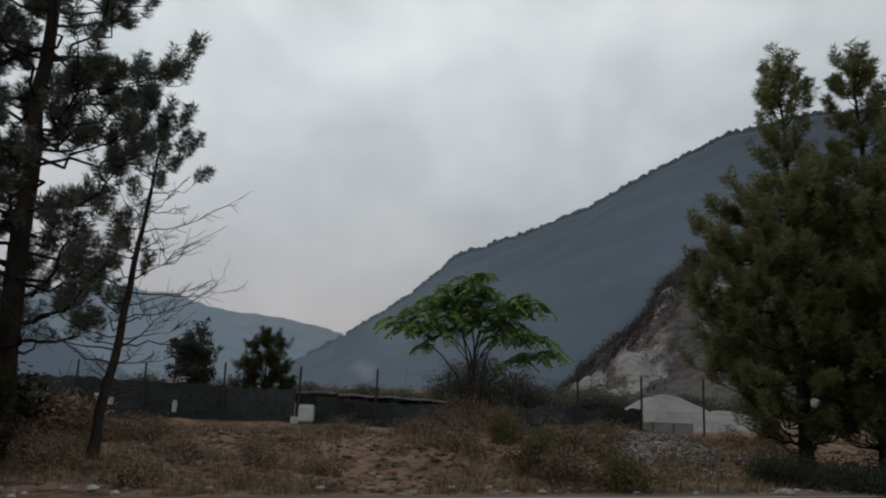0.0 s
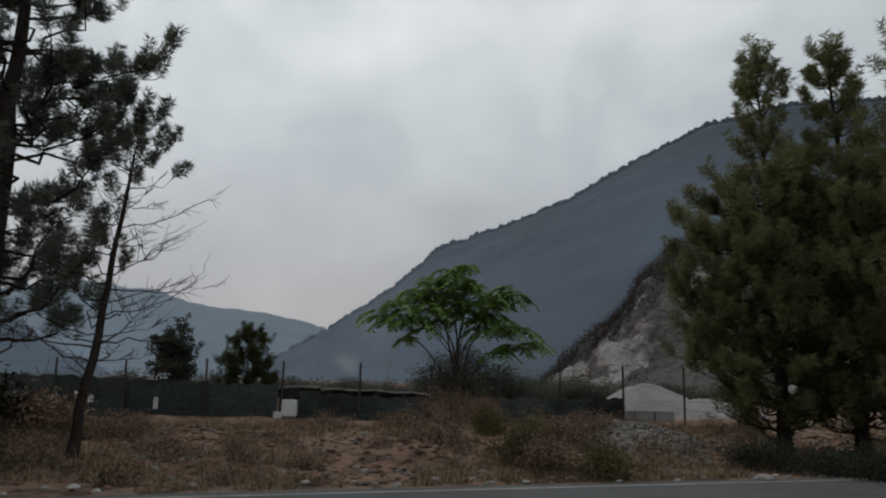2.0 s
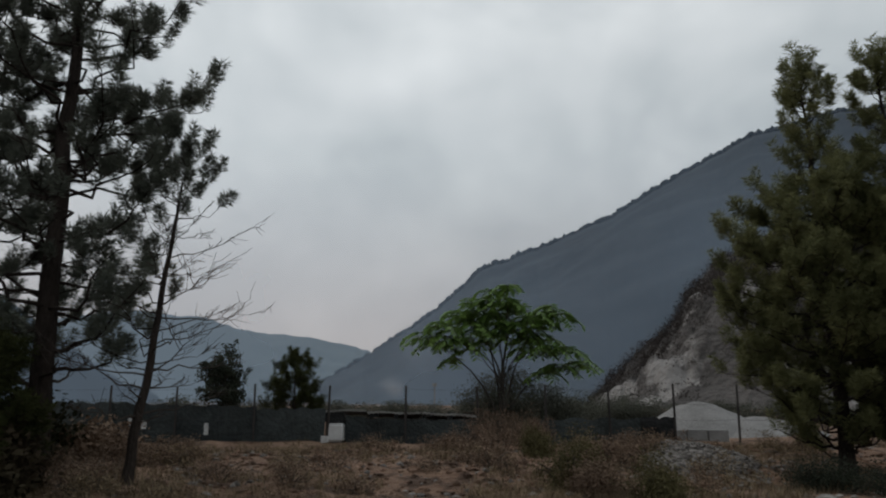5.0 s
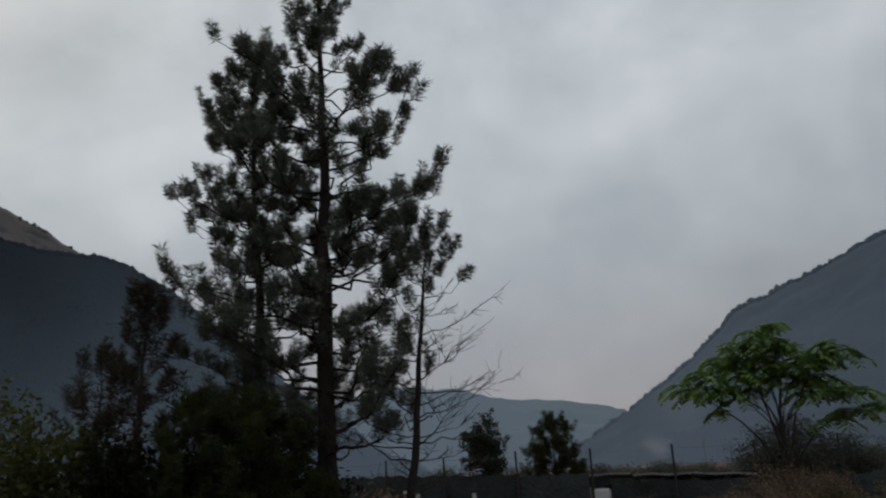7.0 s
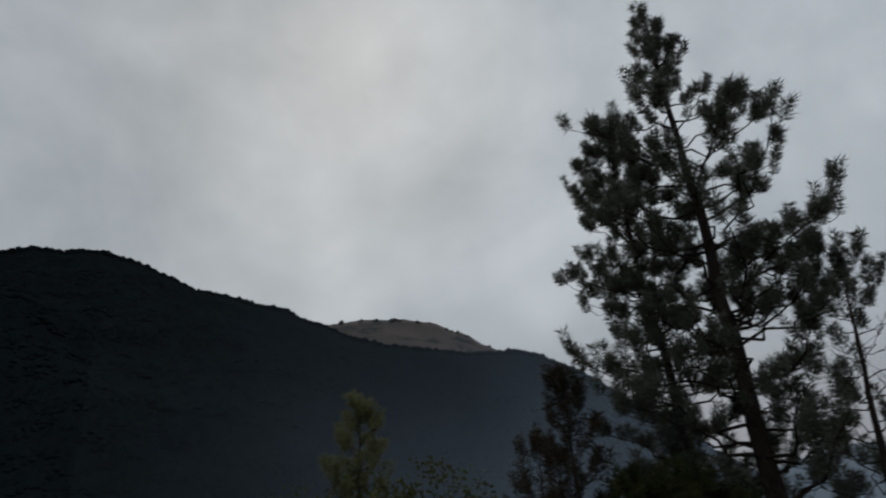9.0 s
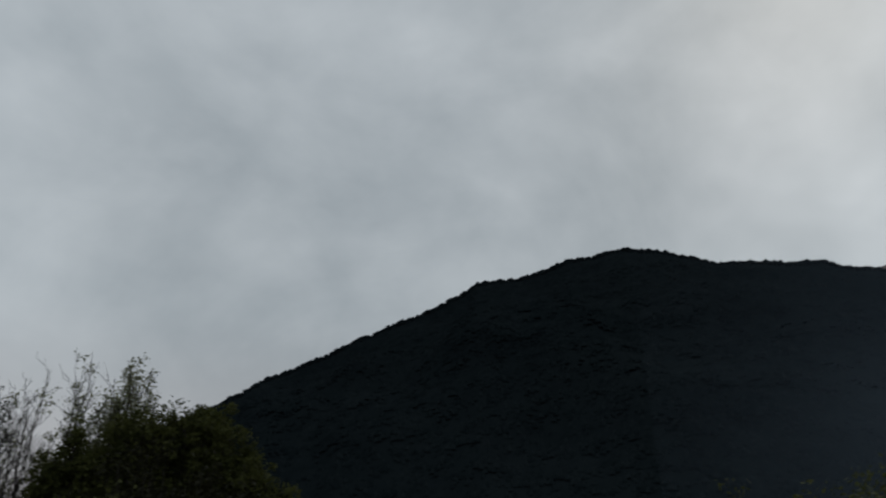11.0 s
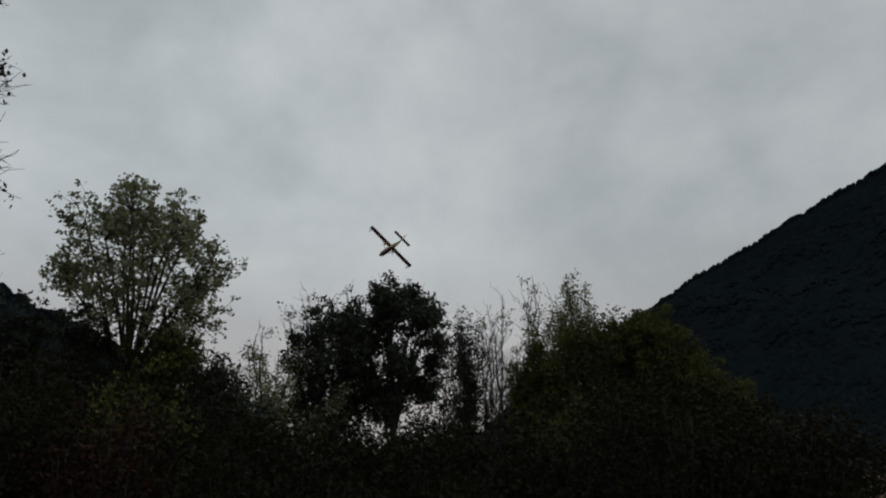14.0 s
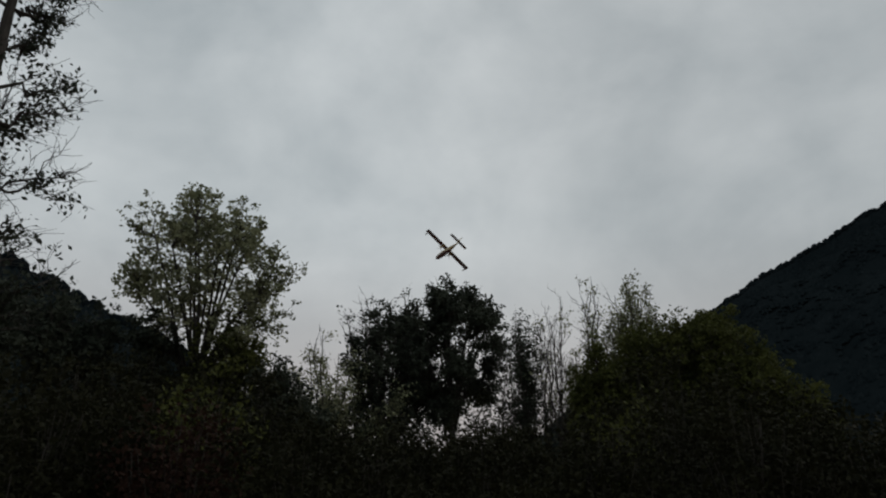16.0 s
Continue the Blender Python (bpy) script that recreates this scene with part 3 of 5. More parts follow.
def leaf_cloud(b, centres, spread, per, size, rng, flat=0.8):
    c = np.asarray(centres, float)
    n = len(c)
    sp = np.asarray(spread) if np.ndim(spread) else np.full(n, spread)
    p = c[:, None] + np.clip(rng.normal(0, 1, (n, per, 3)), -1.5, 1.5) * (sp[:, None, None] * 0.5) * np.array([1, 1, flat])
    d = rng.normal(0, 1, (n, per, 3))
    d /= np.linalg.norm(d, axis=2)[..., None]
    e = np.cross(d, rng.normal(0, 1, (n, per, 3)))
    e /= np.linalg.norm(e, axis=2)[..., None]
    s = size * rng.uniform(0.6, 1.3, (n, per))[..., None]
    v = np.stack([p - d * s * 0.5, p + e * s * 0.28, p + d * s * 0.5, p - e * s * 0.28], 2).reshape(-1, 3)
    i = np.arange(0, len(v), 4)
    b.add(v, np.concatenate([np.stack([i, i + 1, i + 2], -1), np.stack([i, i + 2, i + 3], -1)]))


def broadleaf(name, label, at, height, crown, leaves, seed, mat, bark=BARK_GREY, trunk_r=0.12, forks=5, clusters=90, per=40, leaf=0.12, spread=0.5,
              bare=0.0, twig=0.5, hollow=0.45, category="tree", group="", stem_top=0.5, lobes=0, lobe=0.42):
    """crown: (radius_x, radius_y, bottom, offset_x). Limbs fork from the stem to clusters of leaves; a share called bare carries twigs only.
    With lobes the crown parts into that many rounded masses, each on a limb of its own."""
    rng = np.random.default_rng(seed)
    root = thing(name, at, label, category, group)
    rx, ry, bottom, ox = crown
    mid, half = (height + bottom) / 2, (height - bottom) / 2
    wood, green = Builder(), Builder()
    stem = np.array([[0, 0, -0.15], [rng.normal(0, 0.04), rng.normal(0, 0.04), height * stem_top * 0.5], [ox * 0.4, 0, height * stem_top]])
    tt = np.linspace(0, 1, 8)
    sp = np.stack([np.interp(tt, [0, 0.5, 1], stem[:, k]) for k in range(3)], -1)
    wood.tube(sp, trunk_r * (1.25 - 0.6 * tt), 8)
    nodes = []
    masses = []
    for k in range(lobes):
        up, a = 1 - 1.75 * (k + 0.5) / lobes, k * 2.39996 + rng.uniform(-0.4, 0.4)
        ring, out = math.sqrt(1 - up * up), rng.uniform(0.58, 0.74)
        masses.append(np.array([ox + math.cos(a) * ring * rx * out, math.sin(a) * ring * ry * out, mid + up * half * out]))
    for i in range(lobes or forks):
        a = 2 * np.pi * i / forks + rng.uniform(-0.5, 0.5)
        q = rng.uniform(0.45, 1.0)
        p0 = np.array([np.interp(q, tt, sp[:, k]) for k in range(3)])
        p1 = np.array([ox + np.cos(a) * rx * rng.uniform(0.3, 0.6), np.sin(a) * ry * rng.uniform(0.3, 0.6), mid + half * rng.uniform(-0.1, 0.6)])
        p1 = masses[i] if lobes else p1
        pts = np.stack([p0 + (p1 - p0) * w + np.array([0, 0, 0.12]) * height * 0.3 * np.sin(np.pi * w) + rng.normal(0, 0.03, 3) * (0 < w < 1) for w in np.linspace(0, 1, 6)])
        wood.tube(pts, trunk_r * 0.55 * np.linspace(1, 0.4, 6), 6)
        nodes += list(pts[2:])
    nodes = np.array(nodes)
    cs, ss = [], []
    lump = rng.uniform(0, 100)
    for _ in range(clusters):
        for _try in range(20):
            d = rng.normal(0, 1, 3)
            d /= np.linalg.norm(d)
            w = rng.uniform(hollow, 1.0) * (0.80 + 0.75 * noise.noise((d[0] * 2.1 + lump, d[1] * 2.1, d[2] * 2.1)))
            c = np.array([ox + d[0] * rx * w, d[1] * ry * w, mid + d[2] * half * w])
            if lobes:
                w = lobe * rng.uniform(0.45, 1.0)
                c = masses[_ % lobes] + d * np.array([rx, ry, half]) * w * (0.75 + 0.5 * noise.noise((_ % lobes * 3.7, 0.5, 0.5)))
            if c[2] > 0.25:
                break
        k = np.argmin(np.linalg.norm(nodes - c, axis=1))
        p0 = nodes[k]
        L = np.linalg.norm(c - p0)
        pts = np.stack([p0 + (c - p0) * w + np.array([0, 0, 1]) * 0.12 * L * np.sin(np.pi * w) + rng.normal(0, 0.04 * L, 3) * (0 < w < 1) for w in np.linspace(0, 1, 5)])
        wood.tube(pts, 0.02 * (trunk_r / 0.12) * np.linspace(1, 0.35, 5), 4)
        is_bare = rng.uniform() < bare
        for _t in range(5 if is_bare else 3):
            dd = (c - p0) / (L + 1e-6) + rng.normal(0, 0.6, 3) + np.array([0, 0, 0.4])
            dd /= np.linalg.norm(dd)
            tl = twig * rng.uniform(0.5, 1.2)
            tp = curve_up(pts[rng.integers(2, 5)], dd, tl, 0.1, 4, rng, 0.4)
            wood.tube(tp, [0.013, 0.012, 0.010, 0.008], 3)
            if is_bare:
                for _k in range(3):
                    wood.tube(curve_up(tp[rng.integers(1, 4)], dd + rng.normal(0, 0.45, 3), tl * 0.6, 0.1, 3, rng, 0.3), [0.010, 0.009, 0.007], 3)
            elif leaves:
                cs.append(tp[-1])
                ss.append(spread * 0.6 * rng.uniform(0.6, 1.1))
        if not is_bare:
            cs.append(c)
            ss.append(spread * rng.uniform(0.6, 1.2))
    part("trunk", wood, bark, root)
    if leaves and cs:
        leaf_cloud(green, cs, np.array(ss), per, leaf, rng)
        part("crown", green, mat, root)
    return root


def fan_tree(name, label, at, apex, up, side, opening, seed, mat, stems=24, twigs=14, bare=0.3, leaf=0.15, per=9, clump=0.3, trunk_r=0.15, bark=BARK_GREY, group="", first=0.3, thin=0.011):
    """Stems part at the apex and rise in a fan to a crown that is up high and side wide; short twigs along them carry leaf clumps or stay bare."""
    rng = np.random.default_rng(seed)
    root = thing(name, at, label, "tree", group)
    wood, green = Builder(), Builder()
    t = np.linspace(0, 1, 6)
    wood.tube(np.stack([0.06 * np.sin(t * 4), 0.05 * t, -0.15 + (apex + 0.15) * t], -1), trunk_r * (1.2 - 0.5 * t), 8)
    cs, ss = [], []
    for k in range(stems):
        a, w = rng.uniform(0, 2 * np.pi), np.sqrt((k + 0.5) / stems) * radians(opening)
        reach = rng.uniform(0.80, 1.02) / np.sqrt((np.cos(w) / up) ** 2 + (np.sin(w) / side) ** 2)
        d = np.array([np.sin(w) * np.cos(a), np.sin(w) * np.sin(a), np.cos(w)])
        low = d * np.array([1.25, 1.25, 0.8])
        t = np.linspace(0, 1, 10)[:, None]
        p = np.array([0, 0, apex - 0.25 * apex * rng.uniform(0, 1)]) * (1 - t) + np.array([0, 0, apex]) * t + reach * (low * t * (1 - t) + d * t * t)
        p[2:] += rng.normal(0, 0.012 * reach, (8, 3))
        wood.tube(p, trunk_r * 0.38 * np.linspace(1, 0.12, 10) ** 0.8 + thin * 0.6, 5)
        for j in range(twigs):
            q = first + (1 - first) * ((j + rng.uniform(0, 1)) / twigs)
            c = np.array([np.interp(q, t[:, 0], p[:, m]) for m in range(3)])
            out = d + rng.normal(0, 0.65, 3) + np.array([0, 0, 0.45])
            out /= np.linalg.norm(out)
            length = up * rng.uniform(0.06, 0.17) * (1.15 - 0.6 * q)
            tp = curve_up(c, out, length, 0.2, 5, rng, 0.4)
            wood.tube(tp, thin * np.linspace(1, 0.55, 5), 3)
            for _ in range(2):
                wood.tube(curve_up(tp[rng.integers(1, 4)], out + rng.normal(0, 0.4, 3), length * 0.6, 0.2, 3, rng, 0.3), thin * np.array([0.8, 0.7, 0.5]), 3)
            if rng.uniform() > bare:
                cs += [tp[-1], tp[2] + rng.normal(0, 0.1, 3)]
                ss += [clump * rng.uniform(0.6, 1.2), clump * rng.uniform(0.5, 1.0)]
    part("trunk", wood, bark, root)
    if cs:
        leaf_cloud(green, cs, np.array(ss), per, leaf, rng)
        part("crown", green, mat, root)
    return root


def shrub(name, label, at, width, height, seed, mat, stems=26, per=70, leaf=0.09, spread=0.4, category="shrub", group="", bark=BARK_GREY, depth=None):
    rng = np.random.default_rng(seed)
    root = thing(name, at, label, category, group)
    depth = depth or width
    wood, green = Builder(), Builder()
    cs, ss = [], []
    lump = rng.uniform(0, 99)
    for _ in range(stems):
        a, w = rng.uniform(0, 2 * np.pi), np.sqrt(rng.uniform(0, 1))
        x, y = np.cos(a) * w * width / 2, np.sin(a) * w * depth / 2
        top = height * (1 - 0.55 * w * w) * (0.75 + 0.5 * abs(noise.noise((x + lump, y, 1.3))))
        pts = np.stack([np.array([x * (0.25 + 0.75 * k), y * (0.25 + 0.75 * k), -0.1 + (top + 0.1) * k]) + rng.normal(0, 0.04, 3) * (k > 0) for k in np.linspace(0, 1, 5)])
        wood.tube(pts, 0.018 * np.linspace(1, 0.3, 5), 4)
        for k in range(4):
            cs.append(pts[min(4, k + 1)] + rng.normal(0, 0.12, 3))
            ss.append(spread * rng.uniform(0.6, 1.2))
    leaf_cloud(green, cs, np.array(ss), per, leaf, rng)
    part("woody_base", wood, bark, root)
    part("foliage", green, mat, root)
    return root


def on_ground(az, d):
    x, y, _ = polar(az, d)
    return (x, y, ground_at(x, y))


quarry()

# pines across the road
pine("pine_tree", "tall dark pine with open whorled crown beside the road", on_ground(33.1, 15.5), 14.9, 0.23,
     [(0, 2.0), (0.25, 2.3), (0.45, 2.85), (0.56, 2.8), (0.64, 2.9), (0.70, 2.55), (0.745, 1.65), (0.79, 0.78), (0.9, 0.55), (1.0, 0.22)], 21, first=0.13, whorl=0.64, per_whorl=5, tufts=6.2, needles=190,
     dead_below=0.14, lean=(-0.27, -0.18), reach=(0.6, 1.02), tuft_r=0.255)
pine("pine_tree", "slimmer dark pine standing close behind a taller one", on_ground(37.9, 17.0), 12.5, 0.17,
     [(0, 1.8), (0.3, 2.2), (0.55, 2.1), (0.72, 1.4), (0.85, 0.85), (1.0, 0.3)], 22, first=0.13, whorl=0.56, per_whorl=5, tufts=6.2, needles=190, dead_below=0.12, lean=(-0.55, -0.45), reach=(0.55, 1.05), tuft_r=0.255)
pine("pine_tree", "thin leaning pine with bare dead lower branches", on_ground(27.2, 14.5), 6.75, 0.10,
     [(0, 1.1), (0.3, 1.7), (0.55, 1.9), (0.68, 1.35), (0.78, 0.75), (1.0, 0.4)], 23, first=0.2, lean=(0.60, 0.26), whorl=0.38, per_whorl=4, tufts=4.6, needles=150, dead_below=0.30,
     bare_side=(0.15, 0.0, 0.72), tuft_r=0.2)
pine("pine_tree", "low brownish pine at the foot of taller pines", on_ground(47.3, 16.0), 5.5, 0.09,
     [(0, 0.9), (0.3, 1.2), (0.6, 0.9), (0.85, 0.5), (1.0, 0.25)], 24, first=0.12, whorl=0.4, per_whorl=5, tufts=5, needles=105, mat=NEEDLES_BROWN)
pine("pine_tree", "small sparse half-dead pine", on_ground(50.0, 18.5), 4.6, 0.07,
     [(0, 0.6), (0.4, 0.9), (0.8, 0.7), (1.0, 0.3)], 25, first=0.3, whorl=0.42, per_whorl=4, tufts=2, needles=90, mat=NEEDLES_BROWN, dead_below=0.55)
pine("pine_tree", "young dark green conifer above the roadside scrub", on_ground(64.3, 19.5), 6.0, 0.10,
     [(0, 1.5), (0.3, 1.4), (0.7, 0.8), (1.0, 0.25)], 26, first=0.1, whorl=0.4, per_whorl=5, tufts=5, needles=120, mat=NEEDLES_WARM)
pine("pine_tree", "bushy dark pine with a forked bare-stemmed top", on_ground(-25.8, 18.0), 9.6, 0.16,
     [(0, 0.9), (0.09, 1.5), (0.18, 2.15), (0.32, 2.5), (0.5, 2.2), (0.6, 1.5), (0.66, 0.75), (0.74, 0.58), (0.9, 0.5), (1.0, 0.2)], 27, first=0.06, thin_top=0.66, whorl=0.36, per_whorl=7, tufts=9.5, needles=135, mat=NEEDLES_WARM, reach=(0.65, 1.02))
pine("pine_tree", "dense dark pine with a slender pointed top", on_ground(-30.8, 18.4), 9.75, 0.16,
     [(0, 0.9), (0.09, 1.5), (0.18, 2.15), (0.32, 2.5), (0.5, 2.2), (0.6, 1.5), (0.66, 0.75), (0.74, 0.58), (0.9, 0.5), (1.0, 0.2)], 28, first=0.06, thin_top=0.66, whorl=0.36, per_whorl=7, tufts=9.5, needles=135, mat=NEEDLES_WARM, reach=(0.65, 1.02))
pine("pine_tree", "dense dark pine at the end of the row", on_ground(-36.5, 17.5), 9.2, 0.16,
     [(0, 2.3), (0.2, 2.5), (0.5, 2.2), (0.8, 1.2), (1.0, 0.35)], 29, first=0.1, whorl=0.42, per_whorl=6, tufts=6, needles=100, mat=NEEDLES_WARM)

# trees in the yard behind the fence
broadleaf("small_tree", "small round dark green tree behind the fence", on_ground(20.8, 36.0), 3.75, (1.3, 1.2, 0.5, 0), True, 31, LEAF_DARK, clusters=80, per=30, leaf=0.13, spread=0.42, trunk_r=0.07)
pine("small_pine", "small dark bushy pine behind the fence", on_ground(15.4, 36.0), 3.5, 0.07,
     [(0, 1.3), (0.3, 1.4), (0.7, 0.9), (1.0, 0.3)], 32, first=0.08, whorl=0.28, per_whorl=6, tufts=8, needles=140, tuft_r=0.24, mat=NEEDLES_DEEP)


def tree_of_heaven(at):
    """A young multi-stemmed tree with an umbrella of long feathered leaves."""
    rng = np.random.default_rng(41)
    root = thing("young_tree", at, "bright green young tree with feathered leaves", "tree")
    wood, green = Builder(), Builder()
    tips = []
    crown = [(-2.9, 3.75), (-2.3, 4.1), (-1.7, 4.55), (-1.9, 3.6), (-1.1, 5.0), (-1.0, 4.0), (-0.4, 5.3), (-0.2, 4.5), (0.3, 5.45), (0.7, 4.9), (0.5, 4.1), (1.3, 4.5), (1.8, 4.75), (2.1, 4.4), (1.5, 3.7), (2.3, 3.2), (2.75, 2.7)]
    for k, (x, top) in enumerate(crown):
        y = rng.uniform(-1.1, 1.1) * (1.2 - 0.3 * abs(x))
        low = 1.6 if k % 4 else 0.0
        p = np.stack([np.array([x * w ** 1.7, y * w ** 1.7, low - 0.1 + (top + 0.1 - low) * w ** 0.8 + (0.35 * np.sin(np.pi * w) if top < 3.5 else 0)]) + rng.normal(0, 0.03, 3) for w in np.linspace(0, 1, 8)])
        wood.tube(p, np.linspace(0.05 if not k % 4 else 0.026, 0.010, 8), 5)
        tips += [p[-1], p[-1] + np.array([0.12, 0.1, -0.15]), p[-2], p[-2] + np.array([-0.1, -0.2, 0.1]), p[-3]]
    for p in tips:
        for _ in range(rng.integers(3, 7)):
            a = rng.uniform(0, 2 * np.pi)
            L = rng.uniform(0.45, 0.85)
            w = np.linspace(0, 1, 8)[:, None]
            out = np.array([np.cos(a), np.sin(a), 0])
            r = p + out * L * w + np.array([0, 0, 1]) * L * (0.35 * w - 0.75 * w ** 2)
            wood.tube(r, np.full(8, 0.006), 3)
            t = np.gradient(r, axis=0)
            t /= np.linalg.norm(t, axis=1)[:, None]
            s = np.cross(t, [0, 0, 1.0])
            s /= np.linalg.norm(s, axis=1)[:, None] + 1e-6
            for i in range(1, 8):
                for sg in (-1, 1):
                    d = s[i] * sg * 0.85 + t[i] * 0.5 + np.array([0, 0, -0.25]) + rng.normal(0, 0.12, 3)
                    ln = 0.34 * (1.1 - 0.5 * i / 8) * rng.uniform(0.8, 1.2)
                    e = np.cross(d, [0.3, 0.2, 1])
                    e /= np.linalg.norm(e) + 1e-6
                    q = r[i]
                    green.add([q, q + d * ln * 0.4 + e * 0.055, q + d * ln, q + d * ln * 0.4 - e * 0.055], [(0, 1, 2), (0, 2, 3)])
    part("trunk", wood, BARK_GREY, root)
    part("crown", green, LEAF_BRIGHT, root)


tree_of_heaven(on_ground(-1.3, 25.0))
shrub("bush", "dull grey-green shrub under the young tree", on_ground(-1.6, 26.6), 3.6, 2.5, 95, LEAF_DULL, stems=70, per=90, leaf=0.075, spread=0.5)
shrub("bush", "dusty low shrub beside the young tree", on_ground(-5.6, 27.5), 3.0, 1.9, 96, LEAF_DULL, stems=50, per=80, leaf=0.075, spread=0.5)


# ================= yard: fence, nets, shed, sand =================
FENCE_Y = 23.3


def fence():
    root = thing("fence", (0, FENCE_Y, 0), "row of thin dark steel fence posts", "fence")
    b = Builder()
    b.tube([(0, 0, -0.2), (0, 0, 1.0), (0, 0, 1.87)], [0.038, 0.038, 0.036], 8)
    b.tube([(0, 0, 1.87), (0, 0, 1.885)], [0.036, 0.02], 8)
    me = b.mesh("post", RUST)
    xs = [-24.6, -22.2, -19.8, -17.4, -15.1, -12.75, -10.45, -7.75, -5.25, -2.68, -0.27, 1.92, 4.0, 6.05, 8.05, 10.4]
    rng = random.Random(3)
    for x in xs:
        p = new("post", me)
        p.parent = root
        p.location = (x, 0, ground_at(x, FENCE_Y))
        p.rotation_euler = (rng.uniform(-0.02, 0.02), rng.uniform(-0.02, 0.02), 0)
    for z in (0.75, 1.25, 1.72):
        w = Builder()
        pts = []
        for a, c in zip(xs[:-1], xs[1:]):
            for k in range(4):
                x = a + (c - a) * k / 4
                pts.append((x, 0.03, 0.30 + z - 0.03 * math.sin(math.pi * k / 4)))
        w.tube(pts, np.full(len(pts), 0.0035), 3)
        part("wire", w, RUST, root)


fence()


def scrap(x, z, w, h, seed):
    """A crumpled white plastic scrap caught on the net."""
    rng = np.random.default_rng(seed)
    X, Z = np.meshgrid(np.linspace(-0.5, 0.5, 7), np.linspace(-0.5, 0.5, 7), indexing="ij")
    P = np.stack([X * w * (1 - 0.4 * np.abs(Z)), rng.uniform(-0.03, 0.03, X.shape), Z * h], -1)
    Q = P + np.array([0, 0.012, 0])
    b = Builder()
    b.grid(P)
    b.grid(Q[:, ::-1])
    for e in (np.stack([P[0], Q[0]]), np.stack([Q[-1], P[-1]]), np.stack([Q[:, 0], P[:, 0]]), np.stack([P[:, -1], Q[:, -1]])):
        b.grid(e)
    ob = part("plastic_scrap", b, WHITE)
    ob.location = (x, FENCE_Y - 0.05, z)
    tagged(ob, "white plastic scrap caught on the dark net", "litter", "scraps on the net")


scrap(-12.0, 0.95, 0.14, 0.24, 1)
scrap(-11.5, 0.85, 0.18, 0.26, 2)
scrap(-9.35, 0.72, 0.16, 0.38, 3)


def net_panel(x0, x1, bottom, tops, y, seed, mat=NET, label="dark green shade netting hung along the fence"):
    """A hanging sheet with folds, a sagging top edge and a thickness."""
    rng = np.random.default_rng(seed)
    n, m = max(10, int((x1 - x0) * 9)), 12
    X, V = np.meshgrid(np.linspace(0, 1, n), np.linspace(0, 1, m), indexing="ij")
    tx = np.linspace(0, 1, len(tops))
    top = np.interp(X, tx, tops) + 0.03 * np.sin(X * 23 + seed) + 0.05 * fbm(X * 8, X * 0, 1.0, 3, seed)
    z = bottom + (top - bottom) * V
    yy = 0.05 * np.sin(X * (x1 - x0) * 3.1 + seed) * V + 0.09 * fbm(X * (x1 - x0), z, 0.9, 3, seed + 0.5) 
    P = np.stack([X * (x1 - x0) - (x1 - x0) / 2, yy, z], -1)
    b = Builder()
    b.grid(P)
    Q = P.copy()
    Q[..., 1] += 0.012
    b.grid(Q[:, ::-1])
    for e in (np.stack([P[0], Q[0]]), np.stack([Q[-1], P[-1]]), np.stack([Q[:, 0], P[:, 0]]), np.stack([P[:, -1], Q[:, -1]])):
        b.grid(e)
    ob = part("shade_net", b, mat, smooth=True)
    ob.location = ((x0 + x1) / 2, y, 0)
    tagged(ob, label, "netting", "nets on the fence")


for i, (x0, x1, tops) in enumerate([(-19.5, -15.1, (1.5, 1.65, 1.5)), (-15.1, -12.72, (1.62, 1.55, 1.62)), (-12.72, -10.43, (1.58, 1.55, 1.52)), (-10.43, -7.72, (1.52, 1.47, 1.42)),
                                    (-7.72, -5.36, (1.38, 1.40, 1.36))]):
    net_panel(x0, x1, 0.2, tops, FENCE_Y + 0.08 + 0.02 * (i % 2), i + 1)
net_panel(-4.68, -2.65, 0.26, (1.16, 1.08, 1.06), FENCE_Y + 0.10, 8)
net_panel(-2.65, -0.3, 0.24, (1.06, 1.02, 1.04), FENCE_Y + 0.10, 9, label="ragged dark netting under a weathered roof sheet")
net_panel(1.2, 4.97, 0.22, (1.00, 1.08, 1.08), FENCE_Y + 0.10, 10, label="dark netting half hidden by dry weeds")
net_panel(4.95, 6.1, 0.20, (1.12, 1.10, 1.12), FENCE_Y + 0.06, 11, NET_BLACK, "taut black plastic sheet at the end of the nets")


